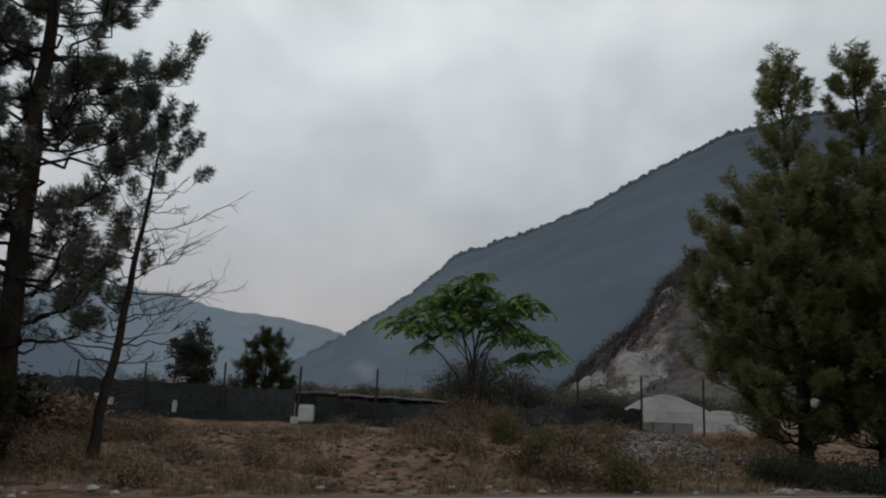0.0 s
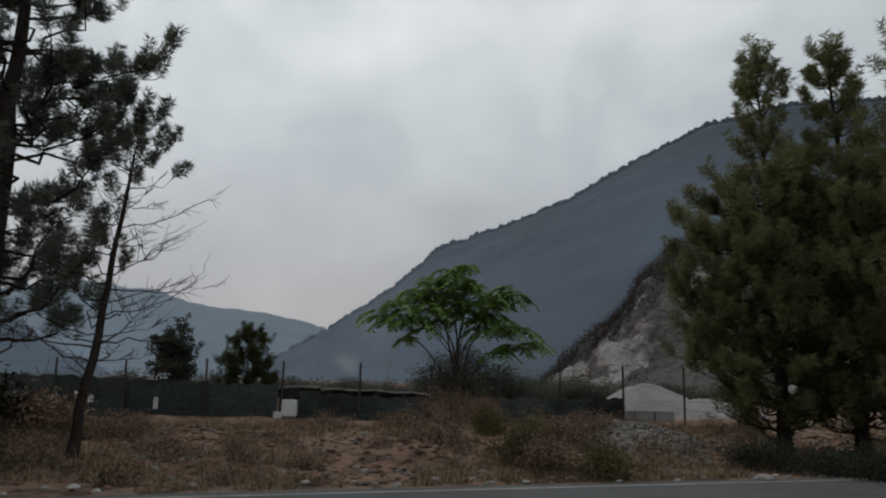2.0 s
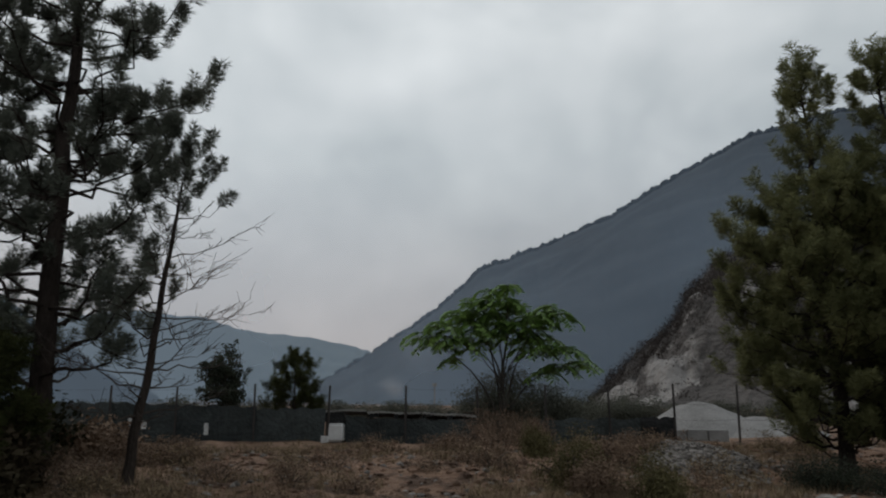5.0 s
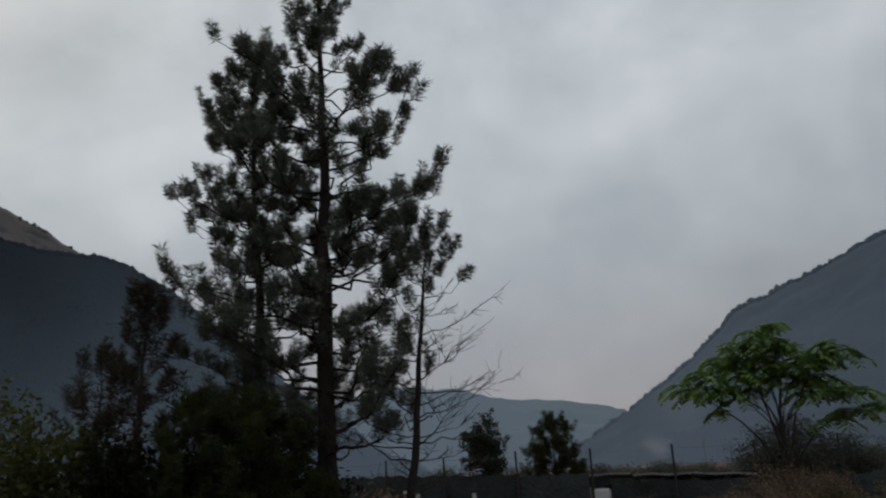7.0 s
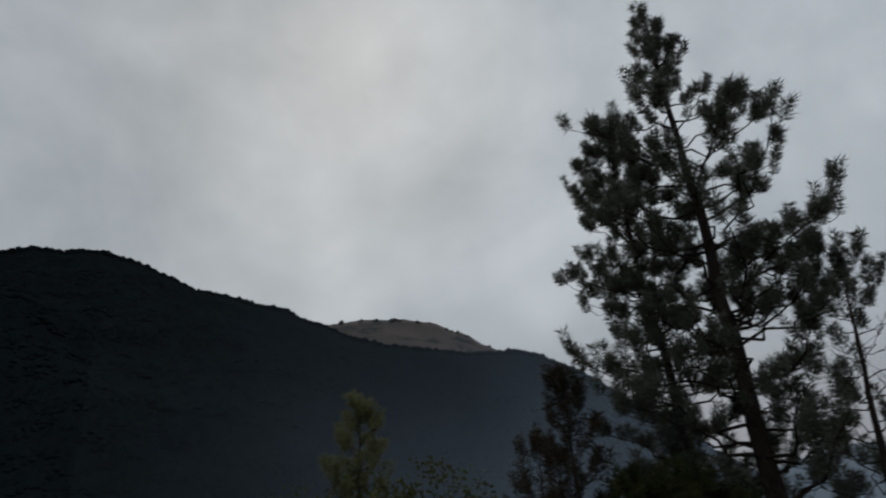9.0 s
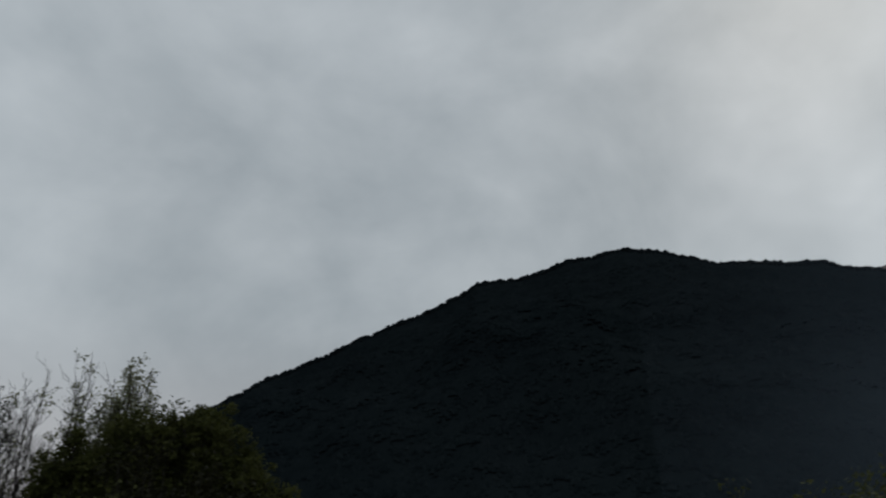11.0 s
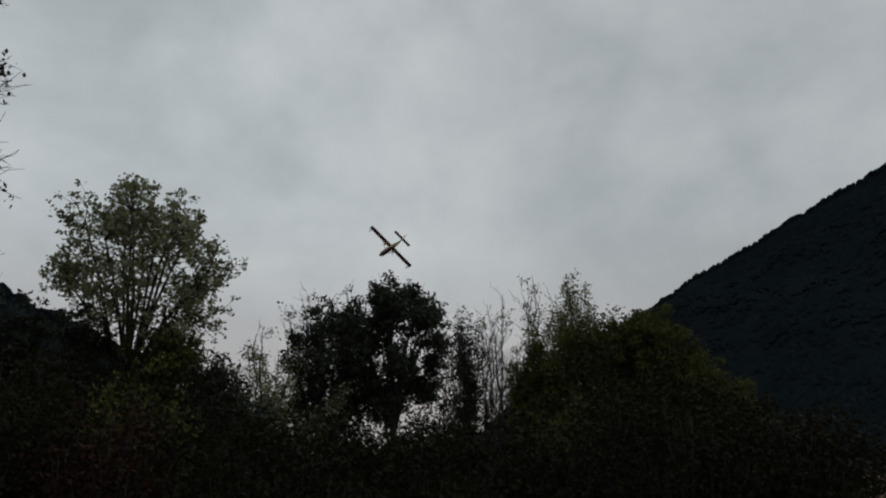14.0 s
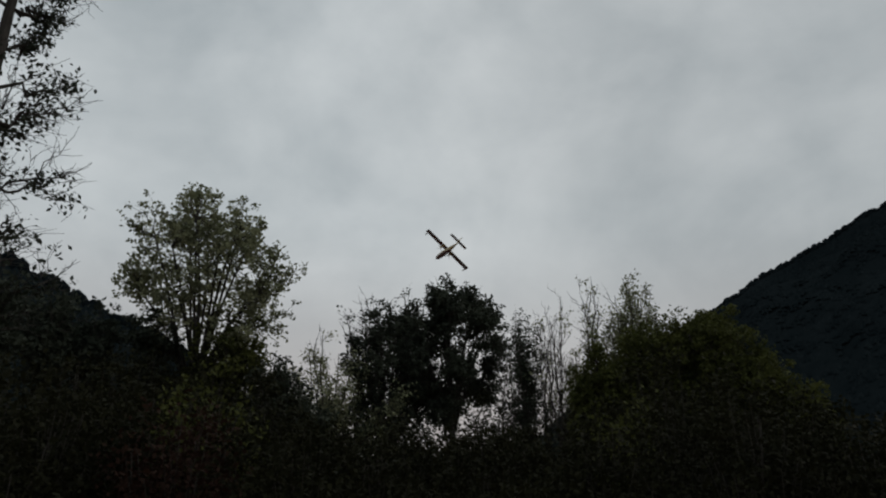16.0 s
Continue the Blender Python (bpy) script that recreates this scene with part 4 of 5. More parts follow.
def shed():
    root = thing("shed", (0, 0, 0), "low makeshift shed with weathered sheet roof", "shed")
    for x0, x1, z, tilt in ((-5.75, -4.05, 1.36, 0.02), (-4.0, -2.2, 1.33, -0.02), (-2.15, -0.3, 1.30, -0.05)):
        n = 40
        X, V = np.meshgrid(np.linspace(x0, x1, n), np.linspace(FENCE_Y + 0.25, FENCE_Y + 1.6, 5), indexing="ij")
        Z = z + tilt * (X - x0) + 0.018 * np.sin(X * 42) + -(V - FENCE_Y) * 0.12 + 0.015 * np.sin(X * 5)
        b = Builder()
        b.grid(np.stack([X, V, Z], -1))
        b.grid(np.stack([X, V, Z - 0.06], -1)[:, ::-1])
        b.grid(np.stack([np.stack([X[:, 0], V[:, 0], Z[:, 0] - 0.06], -1), np.stack([X[:, 0], V[:, 0], Z[:, 0]], -1)]))
        part("roof_sheet", b, SHEET, root, "corrugated grey roof sheet")
    for x in (-5.6, -4.0, -2.2, -0.4):
        for y in (FENCE_Y + 0.4, FENCE_Y + 1.4):
            b = Builder()
            b.box((x - 0.04, y - 0.04, 0.1), (x + 0.04, y + 0.04, 1.16))
            part("support", b, DEADWOOD, root)
    b = Builder()
    b.box((-5.6, FENCE_Y + 1.45, 0.2), (-0.4, FENCE_Y + 1.5, 1.05))
    part("back_wall", b, NET_BLACK, root)
    for x0, x1, low in ((-5.7, -4.75, 0.95), (-3.95, -3.6, 1.10), (-3.1, -2.95, 1.02), (-2.1, -1.75, 1.12), (-1.3, -1.12, 1.0), (-0.75, -0.35, 0.82)):
        b = Builder()
        b.box((x0, FENCE_Y + 0.30, low), (x1, FENCE_Y + 0.33, 1.27))
        part("hanging_flap", b, NET_BLACK, root, "black hanging flap")


shed()


def tank():
    bm = bmesh.new()
    bmesh.ops.create_cube(bm, size=1)
    bmesh.ops.scale(bm, vec=(0.55, 0.45, 0.58), verts=bm.verts)
    bmesh.ops.bevel(bm, geom=list(bm.edges), offset=0.06, segments=3, affect="EDGES")
    me = bpy.data.meshes.new("water_tank")
    bm.to_mesh(me)
    bm.free()
    me.materials.append(WHITE)
    root = thing("water_tank", (-5.0, FENCE_Y + 0.2, 0.29), "white plastic tank standing in the shed opening", "tank")
    part("body", me, WHITE, root).location = (0, 0, 0.32)
    b = Builder()
    b.tube([(0, 0, 0.62), (0, 0, 0.69)], [0.09, 0.085], 12)
    part("cap", b, DARKMETAL, root, "dark screw cap")
    b = Builder()
    b.box((-0.45, -0.3, 0.0), (-0.2, -0.16, 0.22))
    part("valve_box", b, WHITE, root)


tank()


def sand_pile(name, label, at, rx, ry, h, seed, skew=0.0):
    n, m = 70, 26
    a, r = np.meshgrid(np.linspace(0, 2 * np.pi, n), np.linspace(0, 1, m), indexing="ij")
    x, y = np.cos(a) * r * rx, np.sin(a) * r * ry
    z = h * (1 - r ** 1.5) + 0.10 * fbm(x, y, 0.8, 4, seed) * np.sin(np.pi * np.clip(r, 0, 1)) + 0.04 * fbm(x, y, 3.0, 3, seed) * (1 - r) - 0.05
    b = Builder()
    b.grid(np.stack([x + skew * (1 - r), y, z], -1))
    ob = part(name, b, SAND, smooth=True)
    ob.location = at
    tagged(ob, label, "sand pile")


sand_pile("sand_mound", "pale grey heap of quarry sand", (*polar(-16.3, 31)[:2], 0.25), 2.9, 2.3, 1.42, 3)
sand_pile("sand_mound", "low pale grey sand heap with flattened top", (*polar(-20.5, 31)[:2], 0.25), 2.9, 2.1, 0.85, 5)
barrier = thing("concrete_barrier", (7.15, 24.9, 0.27), "low concrete block barrier before the sand heap", "barrier")
for k in range(3):
    bm = bmesh.new()
    bmesh.ops.create_cube(bm, size=1)
    bmesh.ops.scale(bm, vec=(0.68, 0.3, 0.42), verts=bm.verts)
    bmesh.ops.bevel(bm, geom=list(bm.edges), offset=0.02, segments=1, affect="EDGES")
    me = bpy.data.meshes.new("block")
    bm.to_mesh(me)
    bm.free()
    me.materials.append(CONCRETE)
    part("block", me, CONCRETE, barrier).location = (-0.71 + k * 0.71, 0, 0.2 + 0.01 * (k % 2))

# yard clutter: a slim mast far behind the nets
mast = thing("mast", (*polar(4.2, 60)[:2], 0.28), "slim grey mast in the yard", "mast")
b = Builder()
b.tube([(0, 0, -0.1), (0, 0, 2.6)], [0.06, 0.05], 8)
part("pole", b, CONCRETE, mast)
b = Builder()
b.box((-0.18, -0.1, 2.55), (0.18, 0.1, 2.8))
part("head", b, CONCRETE, mast)


# ================= bank: bushes, stones, dry grass =================
for i, (az, d, w, h, mt, lab) in enumerate([
        (-6.6, 13.8, 1.3, 0.95, BANK_WEED, "low dark olive weedy bush on the bank"), (-12.6, 13.0, 0.8, 0.45, BANK_WEED, "yellow-green weed clump by the road"), (-9.0, 13.2, 1.0, 0.5, DRY_BUSH, "low dry brown bush"), (-0.8, 22.4, 2.3, 1.25, DRY_BUSH, "dry brown bush against the nets"),
        (-3.9, 18.5, 0.55, 0.5, BANK_WEED, "small yellowish weed clump"), (-9.5, 17.0, 1.2, 0.6, DRY_BUSH, "low dry brown bush"),
        (3.0, 19.5, 1.5, 0.45, DRY_BUSH, "low dry brown bush"), (-12.0, 19.0, 1.6, 0.5, DRY_BUSH, "low dry brown bush"), (-3.5, 21.5, 1.8, 0.8, DRY_BUSH, "dry brown bush against the nets"),
        (31.0, 15.0, 1.6, 0.55, DRY_BUSH, "dry brown bush under the pines"), (26.0, 17.5, 2.0, 0.5, DRY_BUSH, "dry brown bush under the pines"),
        (-25.0, 16.0, 1.8, 0.5, LEAF_DARK, "dark green bush at the foot of the pines"), (-30.0, 15.5, 2.0, 0.5, LEAF_DARK, "dark green bush at the foot of the pines"),
        (-34.0, 15.0, 2.4, 0.8, LEAF_DARK, "dark green bush at the foot of the pines")]):
    shrub("bush", lab, on_ground(az, d), w, h, 60 + i, mt, stems=26, per=80, leaf=0.046, spread=0.30)
shrub("bush", "grey-green scrub behind the fence", (*polar(-3, 42)[:2], 0.28), 9, 1.5, 90, LEAF_DULL, stems=60, per=70, leaf=0.10, spread=0.7)
shrub("bush", "grey-green scrub behind the fence", (*polar(-9, 60)[:2], 0.28), 12, 1.8, 91, LEAF_DULL, stems=60, per=70, leaf=0.11, spread=0.8)

for i, az in enumerate((30, 24, 18, 12, 6, 0, -6, -12, -18, -24, -30, -36)):
    shrub("hedge_bush", "low dusty scrub along the back of the yard", (*polar(az, 50)[:2], 0.28), 7.0, (1.15, 1.3, 1.05, 1.2)[i % 4], 300 + i, LEAF_DULL, stems=60, per=70, leaf=0.11, spread=0.6, depth=3.0, group="scrub behind the yard")
rng_w = random.Random(8)
for i in range(70):
    s, o = rng_w.uniform(-13, 15), rng_w.uniform(11.6, 20.5)
    x, y = s * ROAD_DIR[0] + o * ROAD_NORMAL[0], s * ROAD_DIR[1] + o * ROAD_NORMAL[1]
    if y > 22.6 or (-6.2 < x < -3.6 and y > 17) or math.hypot(x - 5.0, y - 18.0) < 1.8:
        continue
    w = rng_w.uniform(0.45, 1.1)
    shrub("weed_clump", "low dry brown weed clump on the bank", (x, y, ground_at(x, y)), w, w * rng_w.uniform(0.3, 0.55), 330 + i, rng_w.choice((DRY_BUSH, DRY_BUSH, DRY_GRASS, DRY_GRASS, DRY_BUSH, DRY_BUSH)), stems=9, per=46, leaf=0.046,
          spread=0.22, group="weeds on the bank")


def bank_grass():
    rng = np.random.default_rng(77)
    b, s = Builder(), Builder()
    n = 13000
    off = 11.1 + rng.uniform(0, 1, n) ** 1.3 * 11.5
    al = rng.uniform(-16, 22, n)
    x, y = al * ROAD_DIR[0] + off * ROAD_NORMAL[0], al * ROAD_DIR[1] + off * ROAD_NORMAL[1]
    dens = np.array([noise.noise((p * 0.35, q * 0.35, 4.0)) for p, q in zip(x, y)])
    keep = (dens > -0.15) & (y < 22.8)
    x, y = x[keep], y[keep]
    gz = np.array([ground_at(p, q) for p, q in zip(x, y)])
    k = 9
    m = len(x)
    a = rng.uniform(0, 2 * np.pi, (m, k))
    h = rng.uniform(0.06, 0.26, (m, 1)) * rng.uniform(0.6, 1.2, (m, k))
    p0 = np.stack([x[:, None] + rng.normal(0, 0.05, (m, k)), y[:, None] + rng.normal(0, 0.05, (m, k)), np.repeat(gz[:, None] - 0.01, k, 1)], -1)
    tip = p0 + np.stack([np.cos(a) * h * 0.6, np.sin(a) * h * 0.6, h], -1)
    sd = np.stack([-np.sin(a), np.cos(a), np.zeros_like(a)], -1) * 0.007
    v = np.stack([p0 - sd, p0 + sd, tip], 2).reshape(-1, 3)
    b.add(v, np.arange(len(v)).reshape(-1, 3))
    tagged(part("dry_grass", b, DRY_GRASS), "sparse dry tan grass on the bank", "grass", kind="stuff")
    # loose rubble
    n = 2600
    off = 10.9 + rng.uniform(0, 1, n) * 9
    al = rng.uniform(-14, 20, n)
    x, y = al * ROAD_DIR[0] + off * ROAD_NORMAL[0], al * ROAD_DIR[1] + off * ROAD_NORMAL[1]
    heap = rng.uniform(0, 1, n) < 0.4
    x[heap] = 5.0 + rng.normal(0, 1.1, heap.sum())
    y[heap] = 18.0 + rng.normal(0, 1.8, heap.sum())
    ok = (x * ROAD_NORMAL[0] + y * ROAD_NORMAL[1] > 10.9) & (y < 22.9)
    x, y = x[ok], y[ok]
    gz = np.array([ground_at(p, q) for p, q in zip(x, y)])
    crowns(s, np.stack([x, y, gz], -1), rng.uniform(0.015, 0.07, len(x)) * rng.choice([1, 1, 1.6], len(x)), rng, ICO1, 0.6, 0.3)
    # clods of reddish earth between the weeds
    c = Builder()
    n = 5200
    off, al = 11.3 + rng.uniform(0, 1, n) * 8.5, rng.uniform(-14, 20, n)
    cx, cy = al * ROAD_DIR[0] + off * ROAD_NORMAL[0], al * ROAD_DIR[1] + off * ROAD_NORMAL[1]
    ok = (cy < 22.6) & (np.array([noise.noise((p * 0.5, q * 0.5, 9.0)) for p, q in zip(cx, cy)]) > -0.25)
    cx, cy = cx[ok], cy[ok]
    cz = np.array([ground_at(p, q) for p, q in zip(cx, cy)])
    crowns(c, np.stack([cx, cy, cz], -1), rng.uniform(0.02, 0.085, len(cx)) * rng.choice([1, 1, 1, 1.7], len(cx)), rng, ICO1, 0.65, 0.35)
    tagged(part("earth_clods", c, EARTH), "reddish-brown clods of earth on the bank", "earth", kind="stuff")
    tagged(part("rubble", s, GRAVEL), "scattered pale grey rubble on the bank", "rubble", kind="stuff")


bank_grass()


def gravel_heap(x0, y0):
    """A spread-out heap of broken grey stone tipped on the bank."""
    rng = np.random.default_rng(52)
    n, m = 56, 22
    a, q = np.meshgrid(np.linspace(0, 2 * np.pi, n), np.linspace(0, 1, m), indexing="ij")
    x, y = x0 + np.cos(a) * q * 1.45, y0 + np.sin(a) * q * 2.4
    rise_by = 0.42 * (1 - q ** 1.6) + 0.07 * fbm(x, y, 2.2, 4, 3.0) * (1 - q)
    g = np.array([ground_at(u, v) for u, v in zip(x.ravel(), y.ravel())]).reshape(x.shape)
    b = Builder()
    b.grid(np.stack([x, y, g + rise_by - 0.04], -1))
    k = 1500
    i, j = rng.integers(0, n, k), (np.sqrt(rng.uniform(0, 1, k)) * (m - 1)).astype(int)
    p = np.stack([x[i, j], y[i, j], g[i, j] + rise_by[i, j] - 0.03], -1) + np.append(rng.normal(0, 0.05, (k, 2)), np.zeros((k, 1)), 1)
    crowns(b, p, rng.uniform(0.02, 0.065, k) * rng.choice([1, 1, 1.5], k), rng, ICO1, 0.7, 0.3)
    tagged(part("gravel_mound", b, GRAVEL), "low grey heap of broken stone on the bank", "gravel heap")


gravel_heap(5.0, 18.0)


def road_stone(x, y, size, seed):
    rng = np.random.default_rng(seed)
    v, f = ICO2
    p = v * (1 + rng.uniform(-0.16, 0.16, (len(v), 1))) * np.array([1.25, 0.9, 0.6]) * size
    b = Builder()
    b.add(p, f)
    ob = part("stone", b, STONE, smooth=False)
    ob.location = (x, y, ground_at(x, y) + size * 0.35)
    tagged(ob, "pale loose stone at the road edge", "stone", "stones along the road")


rng_s = random.Random(12)
road_stone(5.7, 12.6, 0.14, 1)
for k in range(34):
    s, o = rng_s.uniform(-6, 13), 10.95 + rng_s.uniform(0, 0.8)
    road_stone(s * ROAD_DIR[0] + o * ROAD_NORMAL[0], s * ROAD_DIR[1] + o * ROAD_NORMAL[1], rng_s.uniform(0.03, 0.085), k + 2)

# ================= scrub left of the pines, beyond the road =================
def rise(az, d, el):
    """The height of a thing at that place whose top stands el degrees above the eye's level."""
    return EYE[2] + d * math.tan(radians(el)) - on_ground(az, d)[2]


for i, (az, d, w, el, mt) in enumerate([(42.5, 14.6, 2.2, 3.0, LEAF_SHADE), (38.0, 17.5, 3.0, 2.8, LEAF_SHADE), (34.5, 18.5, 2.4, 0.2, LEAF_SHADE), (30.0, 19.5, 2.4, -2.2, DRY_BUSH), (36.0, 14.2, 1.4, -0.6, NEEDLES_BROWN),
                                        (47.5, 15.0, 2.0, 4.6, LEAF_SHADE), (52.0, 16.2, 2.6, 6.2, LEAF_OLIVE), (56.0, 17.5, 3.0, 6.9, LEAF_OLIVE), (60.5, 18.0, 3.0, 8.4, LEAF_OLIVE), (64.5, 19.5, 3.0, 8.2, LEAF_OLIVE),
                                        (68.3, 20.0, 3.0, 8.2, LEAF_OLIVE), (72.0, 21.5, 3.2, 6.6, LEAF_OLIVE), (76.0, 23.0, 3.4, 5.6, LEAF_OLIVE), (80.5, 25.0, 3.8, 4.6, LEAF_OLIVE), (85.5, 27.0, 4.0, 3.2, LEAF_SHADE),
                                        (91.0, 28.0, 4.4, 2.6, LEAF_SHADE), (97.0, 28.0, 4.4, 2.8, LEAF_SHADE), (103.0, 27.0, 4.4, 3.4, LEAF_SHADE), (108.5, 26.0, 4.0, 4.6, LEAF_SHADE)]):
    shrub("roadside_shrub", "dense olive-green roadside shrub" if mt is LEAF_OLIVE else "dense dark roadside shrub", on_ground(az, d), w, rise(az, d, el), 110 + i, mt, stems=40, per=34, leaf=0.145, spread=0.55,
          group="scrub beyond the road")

# low dark green pines in front of the tall ones
for i, (az, d, h, w) in enumerate([(43.0, 14.2, 2.9, 1.1), (39.4, 13.8, 3.0, 1.15), (36.4, 14.4, 2.5, 1.0)]):
    pine("small_pine", "low bushy green pine at the foot of tall pines", on_ground(az, d), h, 0.07,
         [(0, w), (0.35, w), (0.7, w * 0.75), (1.0, 0.25)], 410 + i, first=0.06, whorl=0.34, per_whorl=5, tufts=8, needles=120, mat=NEEDLES_DEEP)

# ================= tree row on the near side =================
def row_tree(name, label, az, d, el, half, low, seed, mat, **kw):
    """A tree of the row: its top el degrees up, half degrees to either side of its bearing, its crown's foot low degrees up."""
    w = d * math.tan(radians(half))
    base = on_ground(az, d)
    return broadleaf(name, label, base, rise(az, d, el), (w, w * 0.9, max(0.3, rise(az, d, low)), 0), True, seed, mat, group="tree row", **kw)


for i, (az, d, el, half, low, n) in enumerate([(121.4, 26, 13.1, 3.6, -2, 230), (125.4, 26, 10.8, 3.2, -2, 180), (118.0, 25, 9.6, 3.0, -2, 170), (115.0, 25, 6.0, 2.6, -2, 110), (129.0, 25.5, 9.2, 2.2, -2, 110)]):
    row_tree("willow", "rounded yellow-green willow in the tree row" if i < 2 else "lower olive willow in the tree row", az, d, el, half, low, 131 + i, LEAF_OLIVE, clusters=n, per=34, leaf=0.14, spread=0.5, hollow=0.3, trunk_r=0.14, stem_top=0.4, lobes=12, lobe=0.46)
for i, (az, d, el, wide, bare, mt) in enumerate([(126.2, 29, 14.4, 1.0, 0.25, LEAF_PALE), (127.6, 30, 12.4, 0.9, 0.35, LEAF_PALE), (129.4, 29.5, 14.7, 0.6, 0.85, LEAF_PALE), (132.2, 30, 13.2, 0.75, 0.97, LEAF_PALE), (133.2, 31, 11.6, 0.6, 0.95, LEAF_PALE),
                                                 (134.7, 30.5, 12.1, 1.15, 0.2, LEAF_DARK), (131.2, 31, 9.5, 0.7, 0.7, LEAF_PALE), (136.4, 32, 10.6, 0.8, 0.9, LEAF_DARK), (124.4, 29, 12.0, 1.0, 0.1, LEAF_OLIVE)]):
    fan_tree("poplar", "slender bare young poplar in the tree row" if bare > 0.5 else "slender leafy young poplar in the tree row", on_ground(az, d), 1.4, rise(az, d, el - 0.5) - 1.3, 4.0, math.degrees(math.atan2(wide, rise(az, d, el))), 140 + i, mt,
             stems=12 if bare < 0.5 else 6, twigs=16 if bare < 0.5 else 24, bare=bare, leaf=0.14, per=18, clump=0.42, trunk_r=0.085, first=0.22, thin=0.0105, group="tree row")
row_tree("oak", "dark dense oak with sky showing between its boughs", 141.0, 36, 15.9, 5.3, 1.0, 151, LEAF_DARK, clusters=330, per=24, leaf=0.20, spread=0.6, hollow=0.2, trunk_r=0.19, forks=13, bare=0.05, twig=0.5, stem_top=0.35, lobes=17, lobe=0.36)
row_tree("oak", "lower dark bough-laden oak beside the tall one", 146.2, 35, 13.8, 4.2, 0.5, 154, LEAF_DARK, clusters=170, per=20, leaf=0.19, spread=0.55, hollow=0.25, trunk_r=0.15, forks=10, bare=0.15, twig=0.6, stem_top=0.3, lobes=13, lobe=0.36)
fan_tree("oak", "dark open oak with bare twigs at the top", on_ground(146.6, 35), 2.4, rise(146.6, 35, 15.2) - 2.4, 3.0, 30, 152, LEAF_DARK, stems=22, twigs=15, bare=0.62, leaf=0.17, per=14, clump=0.45, trunk_r=0.15, thin=0.014,
         group="tree row")
fan_tree("tree", "pale thin-leaved tree beside the oak", on_ground(151.0, 33), 1.9, rise(151.0, 33, 11.2) - 1.9, 4.0, 64, 153, LEAF_PALE, stems=38, twigs=15, bare=0.35, leaf=0.17, per=12, clump=0.45, trunk_r=0.12,
         group="tree row")
row_tree("poplar", "tall airy poplar with pale clustered leaves", 161.2, 30, 21.6, 7.6, 6.5, 161, LEAF_PALE, clusters=300, per=11, leaf=0.20, spread=0.46, hollow=0.35, trunk_r=0.15, forks=15, twig=0.6, stem_top=0.4, lobes=20, lobe=0.34)
# Added tree that fills in the tall poplar's dark lower crown.
row_tree("poplar", "added dense tree standing in for the tall poplar's dark lower crown", 158.8, 29.5, 12.6, 3.6, 2.0, 162, LEAF_OLIVE, clusters=110, per=22, leaf=0.17, spread=0.6, hollow=0.25, trunk_r=0.10, forks=8, stem_top=0.4)
for i, (az, d, el, half, low) in enumerate([(164.6, 30, 11.9, 2.3, 2), (168.6, 29, 12.3, 2.4, 2), (171.8, 28, 13.3, 2.2, 3), (175.6, 26, 13.6, 2.8, 3), (155.2, 27, 8.6, 2.6, 0), (152.6, 26, 4.6, 2.6, -1)]):
    row_tree("small_tree", "dark leafy small tree in the tree row", az, d, el, half, low, 170 + i, LEAF_DARK, clusters=75, per=20, leaf=0.18, spread=0.55, hollow=0.3, bare=0.15, trunk_r=0.08)


def big_roadside_tree(at):
    """A tall tree whose long upswept boughs reach over the verge, half of them bare."""
    rng = np.random.default_rng(181)
    root = thing("roadside_tree", at, "tall tree with long half-bare upswept boughs", "tree")
    wood, green = Builder(), Builder()
    z = np.linspace(0, 1, 9)
    trunk = np.stack([0.15 * np.sin(z * 3), 0.1 * z, -0.15 + 12.5 * z], -1)
    wood.tube(trunk, 0.19 * (1.2 - z), 9)
    cs, ss = [], []
    for k in range(54):
        h = rng.uniform(3.2, 12.0)
        a = rng.uniform(0, 2 * np.pi)
        L = rng.uniform(0.8, 1.8) * (1.1 - 0.02 * h)
        q = h / 12.5
        p0 = np.array([np.interp(q, z, trunk[:, c]) for c in range(3)])
        d = np.array([np.cos(a), np.sin(a), rng.uniform(0.1, 0.4)])
        p = curve_up(p0, d, L, 0.25, 8, rng, 0.5)
        wood.tube(p, 0.04 * np.linspace(1, 0.25, 8), 5)
        naked = rng.uniform() < 0.4
        for j in range(14):
            i = rng.integers(2, 8)
            dd = d + rng.normal(0, 0.55, 3) + np.array([0, 0, 0.3])
            dd /= np.linalg.norm(dd)
            tl = rng.uniform(0.25, 0.6)
            tp = curve_up(p[i], dd, tl, 0.15, 5, rng, 0.5)
            wood.tube(tp, 0.010 * np.linspace(1, 0.5, 5), 3)
            for _ in range(3):
                wood.tube(curve_up(tp[rng.integers(1, 5)], dd + rng.normal(0, 0.5, 3), tl * 0.55, 0.1, 3, rng, 0.3), [0.006, 0.005, 0.004], 3)
            if not naked and i < 7:
                cs += [tp[-1], tp[2]]
                ss += [rng.uniform(0.22, 0.4), rng.uniform(0.18, 0.3)]
    leaf_cloud(green, cs, np.array(ss), 15, 0.105, rng)
    part("trunk", wood, BARK_GREY, root)
    part("crown", green, LEAF_DARK, root)


big_roadside_tree(on_ground(178.0, 13.0))

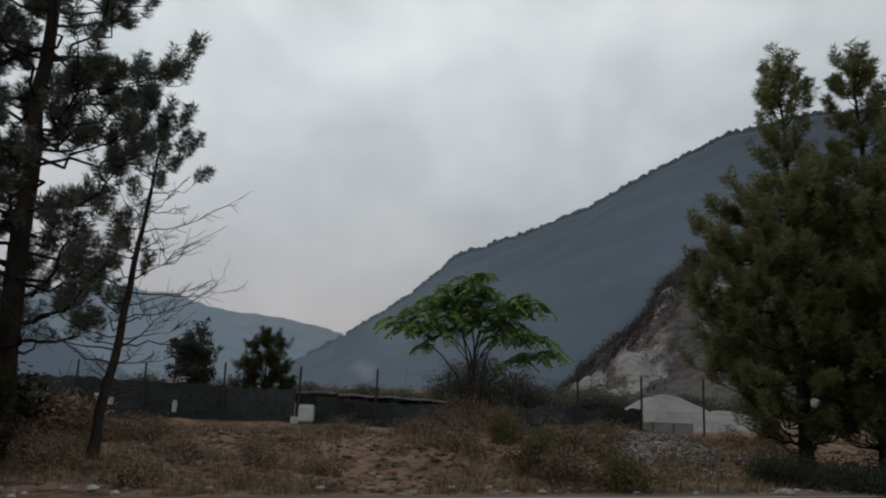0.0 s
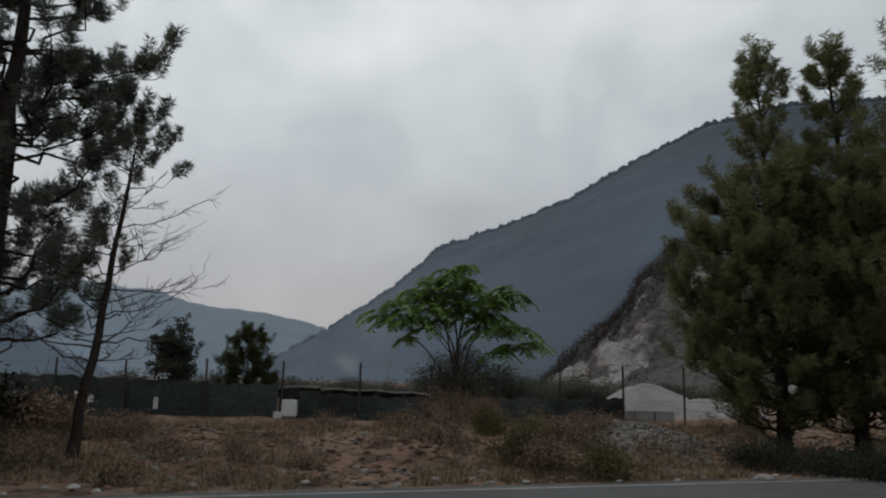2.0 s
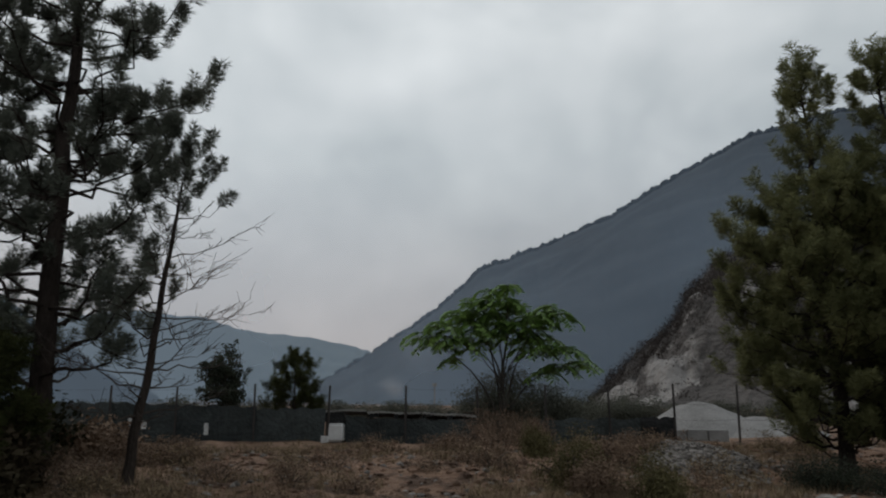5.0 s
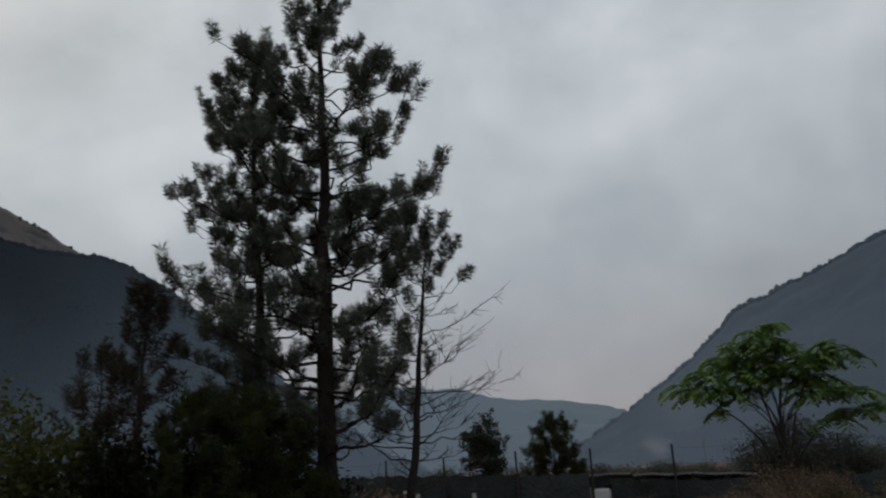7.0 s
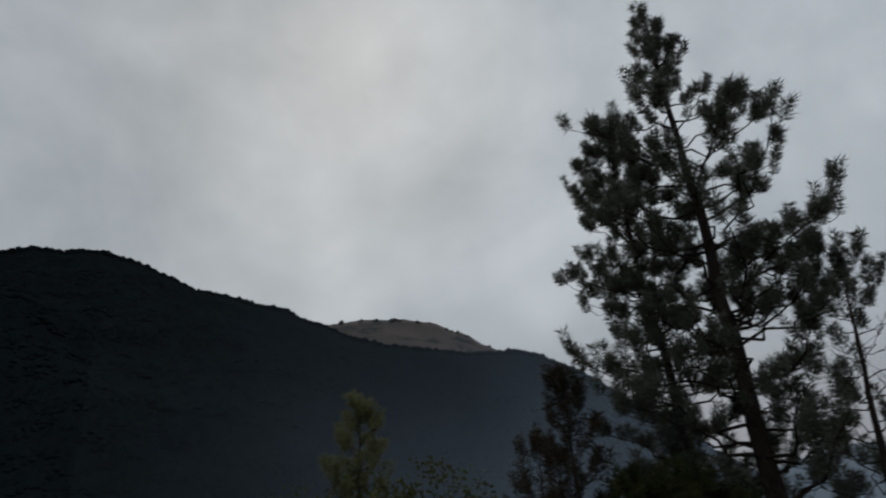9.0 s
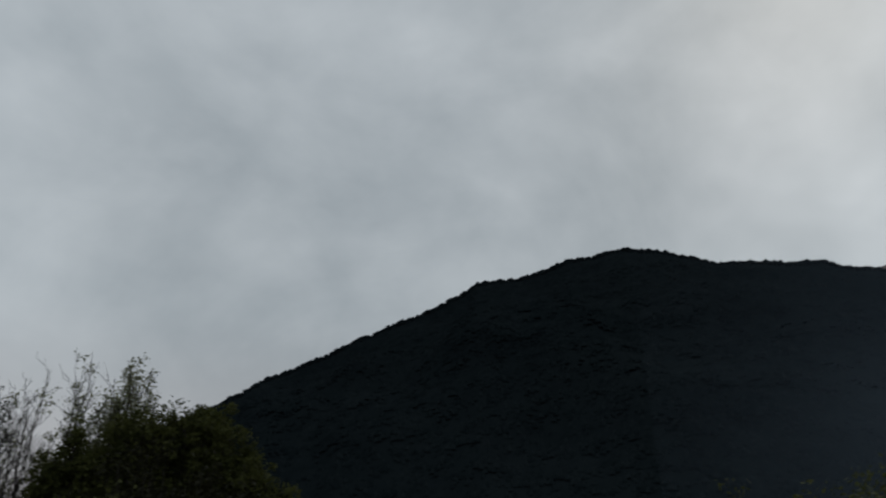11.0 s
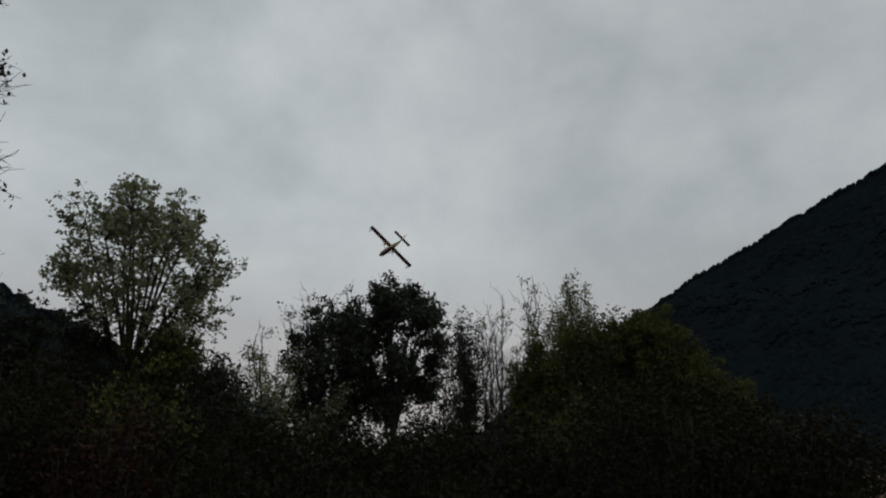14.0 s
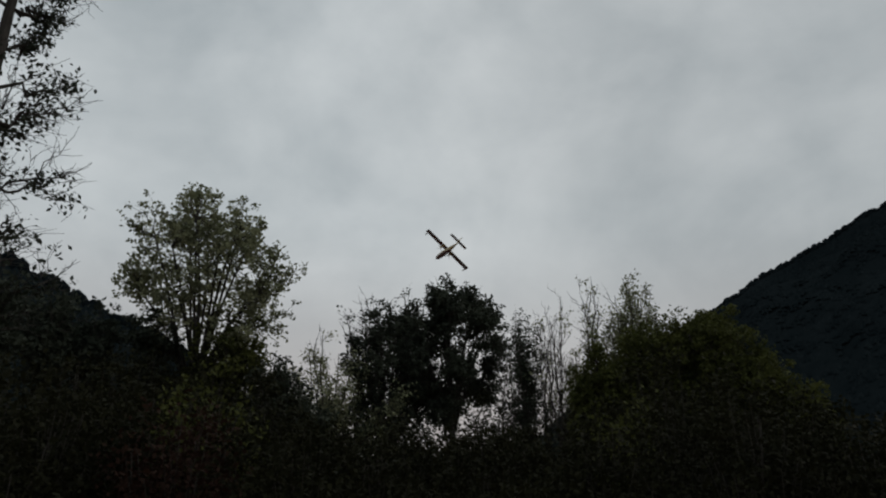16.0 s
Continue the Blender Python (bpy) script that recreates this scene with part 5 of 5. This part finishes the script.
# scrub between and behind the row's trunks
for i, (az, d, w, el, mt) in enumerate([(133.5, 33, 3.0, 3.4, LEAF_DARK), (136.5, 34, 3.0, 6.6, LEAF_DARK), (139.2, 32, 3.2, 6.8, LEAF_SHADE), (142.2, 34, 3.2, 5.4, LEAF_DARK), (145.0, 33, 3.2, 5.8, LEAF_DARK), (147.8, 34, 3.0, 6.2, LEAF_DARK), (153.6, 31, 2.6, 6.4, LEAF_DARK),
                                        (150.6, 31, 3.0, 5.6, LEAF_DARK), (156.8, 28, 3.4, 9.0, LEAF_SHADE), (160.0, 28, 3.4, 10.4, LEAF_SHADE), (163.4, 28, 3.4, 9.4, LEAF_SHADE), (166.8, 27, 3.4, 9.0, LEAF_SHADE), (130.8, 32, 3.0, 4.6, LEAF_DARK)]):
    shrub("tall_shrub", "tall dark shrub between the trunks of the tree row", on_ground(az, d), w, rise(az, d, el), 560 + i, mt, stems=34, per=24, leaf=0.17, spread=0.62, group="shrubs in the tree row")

# understory in front of the row
# Raised before the willows, in place of the shade low in their crowns.
UNDERSTORY = ((111, 5.0), (115, 6.0), (118, 7.6), (121, 9.4), (126, 8.8), (130, 7.2), (134, 3.0), (138, 5.4), (141, 4.2), (144, 3.6), (148, 4.6), (152, 4.8), (156, 8.2), (160, 9.0), (165, 8.4), (170, 8.6), (176, 8.4))
rng_u = random.Random(5)
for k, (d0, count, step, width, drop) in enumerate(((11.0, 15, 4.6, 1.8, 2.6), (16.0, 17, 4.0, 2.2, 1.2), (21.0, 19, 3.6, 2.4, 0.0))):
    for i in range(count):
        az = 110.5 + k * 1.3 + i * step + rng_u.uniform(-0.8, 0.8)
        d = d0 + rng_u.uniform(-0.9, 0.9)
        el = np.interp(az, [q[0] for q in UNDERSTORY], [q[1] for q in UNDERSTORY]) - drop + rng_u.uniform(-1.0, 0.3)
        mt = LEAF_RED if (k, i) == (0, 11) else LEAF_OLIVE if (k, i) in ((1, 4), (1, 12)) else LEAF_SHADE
        shrub("understory_shrub", {LEAF_RED.name: "low reddish-brown shrub before the tree row", LEAF_OLIVE.name: "olive shrub before the tree row"}.get(mt.name, "dense shrub with shade-darkened leaves before the tree row"),
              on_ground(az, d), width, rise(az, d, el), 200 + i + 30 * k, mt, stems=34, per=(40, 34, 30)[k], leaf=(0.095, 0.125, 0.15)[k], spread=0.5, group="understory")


# ================= amphibious water-bomber aircraft =================
def aircraft():
    m = Matrix(((-0.7743, -0.1691, -0.6098, -207.46), (0.1700, -0.9838, 0.0569, -261.35), (-0.6096, -0.0597, 0.7904, 107.27), (0.0000, 0.0000, 0.0000, 1.0000)))
    root = thing("aircraft", (0, 0, 0), "yellow and red twin-engine amphibious aircraft banking in flight", "aircraft")
    root.matrix_world = m
    # own axes: y ahead, x to its right wing, z up

    def body(sections, sides=14):
        b = Builder()
        rows = []
        for y, w, z0, z1 in sections:
            th = np.linspace(0, 2 * np.pi, sides, endpoint=False)
            rows.append(np.stack([np.cos(th) * w, np.full(sides, y), (z0 + z1) / 2 + np.sin(th) * (z1 - z0) / 2], -1))
        P = np.stack(rows + [])
        b.grid(np.concatenate([P, P[:, :1]], 1))
        for r, rev in ((P[0], True), (P[-1], False)):
            c = r.mean(0)
            v = np.concatenate([r, [c]])
            i = np.arange(sides)
            f = np.stack([i, (i + 1) % sides, np.full(sides, sides)], -1)
            b.add(v, f[:, ::-1] if rev else f)
        return b

    part("hull", body([(9.8, 0.15, -1.0, -0.5), (9.2, 0.7, -1.5, 0.1), (7.8, 1.1, -1.9, 0.9), (5.5, 1.3, -2.1, 1.5), (1.0, 1.3, -2.1, 1.6), (-1.5, 1.25, -1.9, 1.6), (-5.0, 0.95, -0.9, 1.5), (-8.5, 0.5, 0.2, 1.4), (-10.2, 0.2, 0.6, 1.3)]),
         YELLOW, root, smooth=True)
    part("belly", body([(9.3, 0.4, -1.62, -0.7), (7.8, 1.02, -2.0, -0.5), (5.5, 1.18, -2.2, -0.5), (1.0, 1.18, -2.2, -0.6), (-2.0, 0.9, -1.95, -0.6), (-4.5, 0.5, -1.2, -0.4)]), RED, root, "dark red planing belly", smooth=True)
    part("cockpit_glass", body([(7.6, 0.5, 0.7, 1.05), (7.0, 0.85, 0.6, 1.45), (6.0, 0.95, 0.6, 1.62), (5.2, 0.9, 0.6, 1.58)], 10), DARKMETAL, root, "dark cockpit glazing")

    def slab(x0, x1, y0, y1, z, t, mat, name, parent=root, label=""):
        b = Builder()
        prof = [(y1, 0), (y1 - 0.12 * (y1 - y0), t), (y1 - 0.4 * (y1 - y0), t * 1.1), (y0, 0.02), (y1 - 0.4 * (y1 - y0), -t * 0.5), (y1 - 0.12 * (y1 - y0), -t * 0.6)]
        P = np.stack([[(x, y, z + h) for y, h in prof] for x in np.linspace(x0, x1, 6)])
        b.grid(np.concatenate([P, P[:, :1]], 1))
        for r in (P[0], P[-1]):
            b.add(r, [(0, 1, 5), (1, 4, 5), (1, 2, 4), (2, 3, 4)])
        return part(name, b, mat, parent, label)

    slab(-14.3, -0.2, -0.8, 2.4, 1.75, 0.26, RED, "wing", label="dark red straight wing")
    slab(0.2, 14.3, -0.8, 2.4, 1.75, 0.26, RED, "wing", label="dark red straight wing")
    slab(-5.2, 5.2, -10.4, -8.3, 3.0, 0.13, RED, "tailplane")
    b = Builder()
    b.box((-0.12, -10.6, 1.0), (0.12, -8.6, 5.6))
    bv = b.v[0]
    bv[(bv[:, 2] > 5) & (bv[:, 1] > -9), 1] = -9.7
    bv[(bv[:, 2] < 2) & (bv[:, 1] > -9), 1] = -7.2
    part("fin", b, YELLOW, root)
    for sx in (-1, 1):
        e = part("engine", body([(4.2, 0.25, 1.7, 2.2), (3.8, 0.5, 1.4, 2.4), (1.5, 0.55, 1.3, 2.4), (-1.0, 0.2, 1.6, 2.0)], 10), YELLOW, root)
        e.location = (sx * 2.9, 0, 0)
        for k in range(4):
            b = Builder()
            b.box((-0.09, 4.22, 0.15), (0.09, 4.28, 1.95))
            p = part("propeller_blade", b, DARKMETAL, e)
            p.matrix_parent_inverse = Matrix.Identity(4)
            p.matrix_basis = Matrix.Translation((0, 0, 1.95)) @ Matrix.Rotation(k * math.pi / 2 + 0.5, 4, "Y")
        f = part("float", body([(2.8, 0.1, -0.2, 0.1), (2.0, 0.28, -0.5, 0.2), (0.2, 0.25, -0.4, 0.2), (-0.8, 0.08, 0.0, 0.2)], 8), RED, root)
        f.location = (sx * 13.3, 0, 0.3)
        b = Builder()
        b.box((-0.08, 0.2, 0.15), (0.08, 1.4, 1.75))
        s = part("float_strut", b, RED, root)
        s.location = (sx * 13.3, 0, 0)


aircraft()
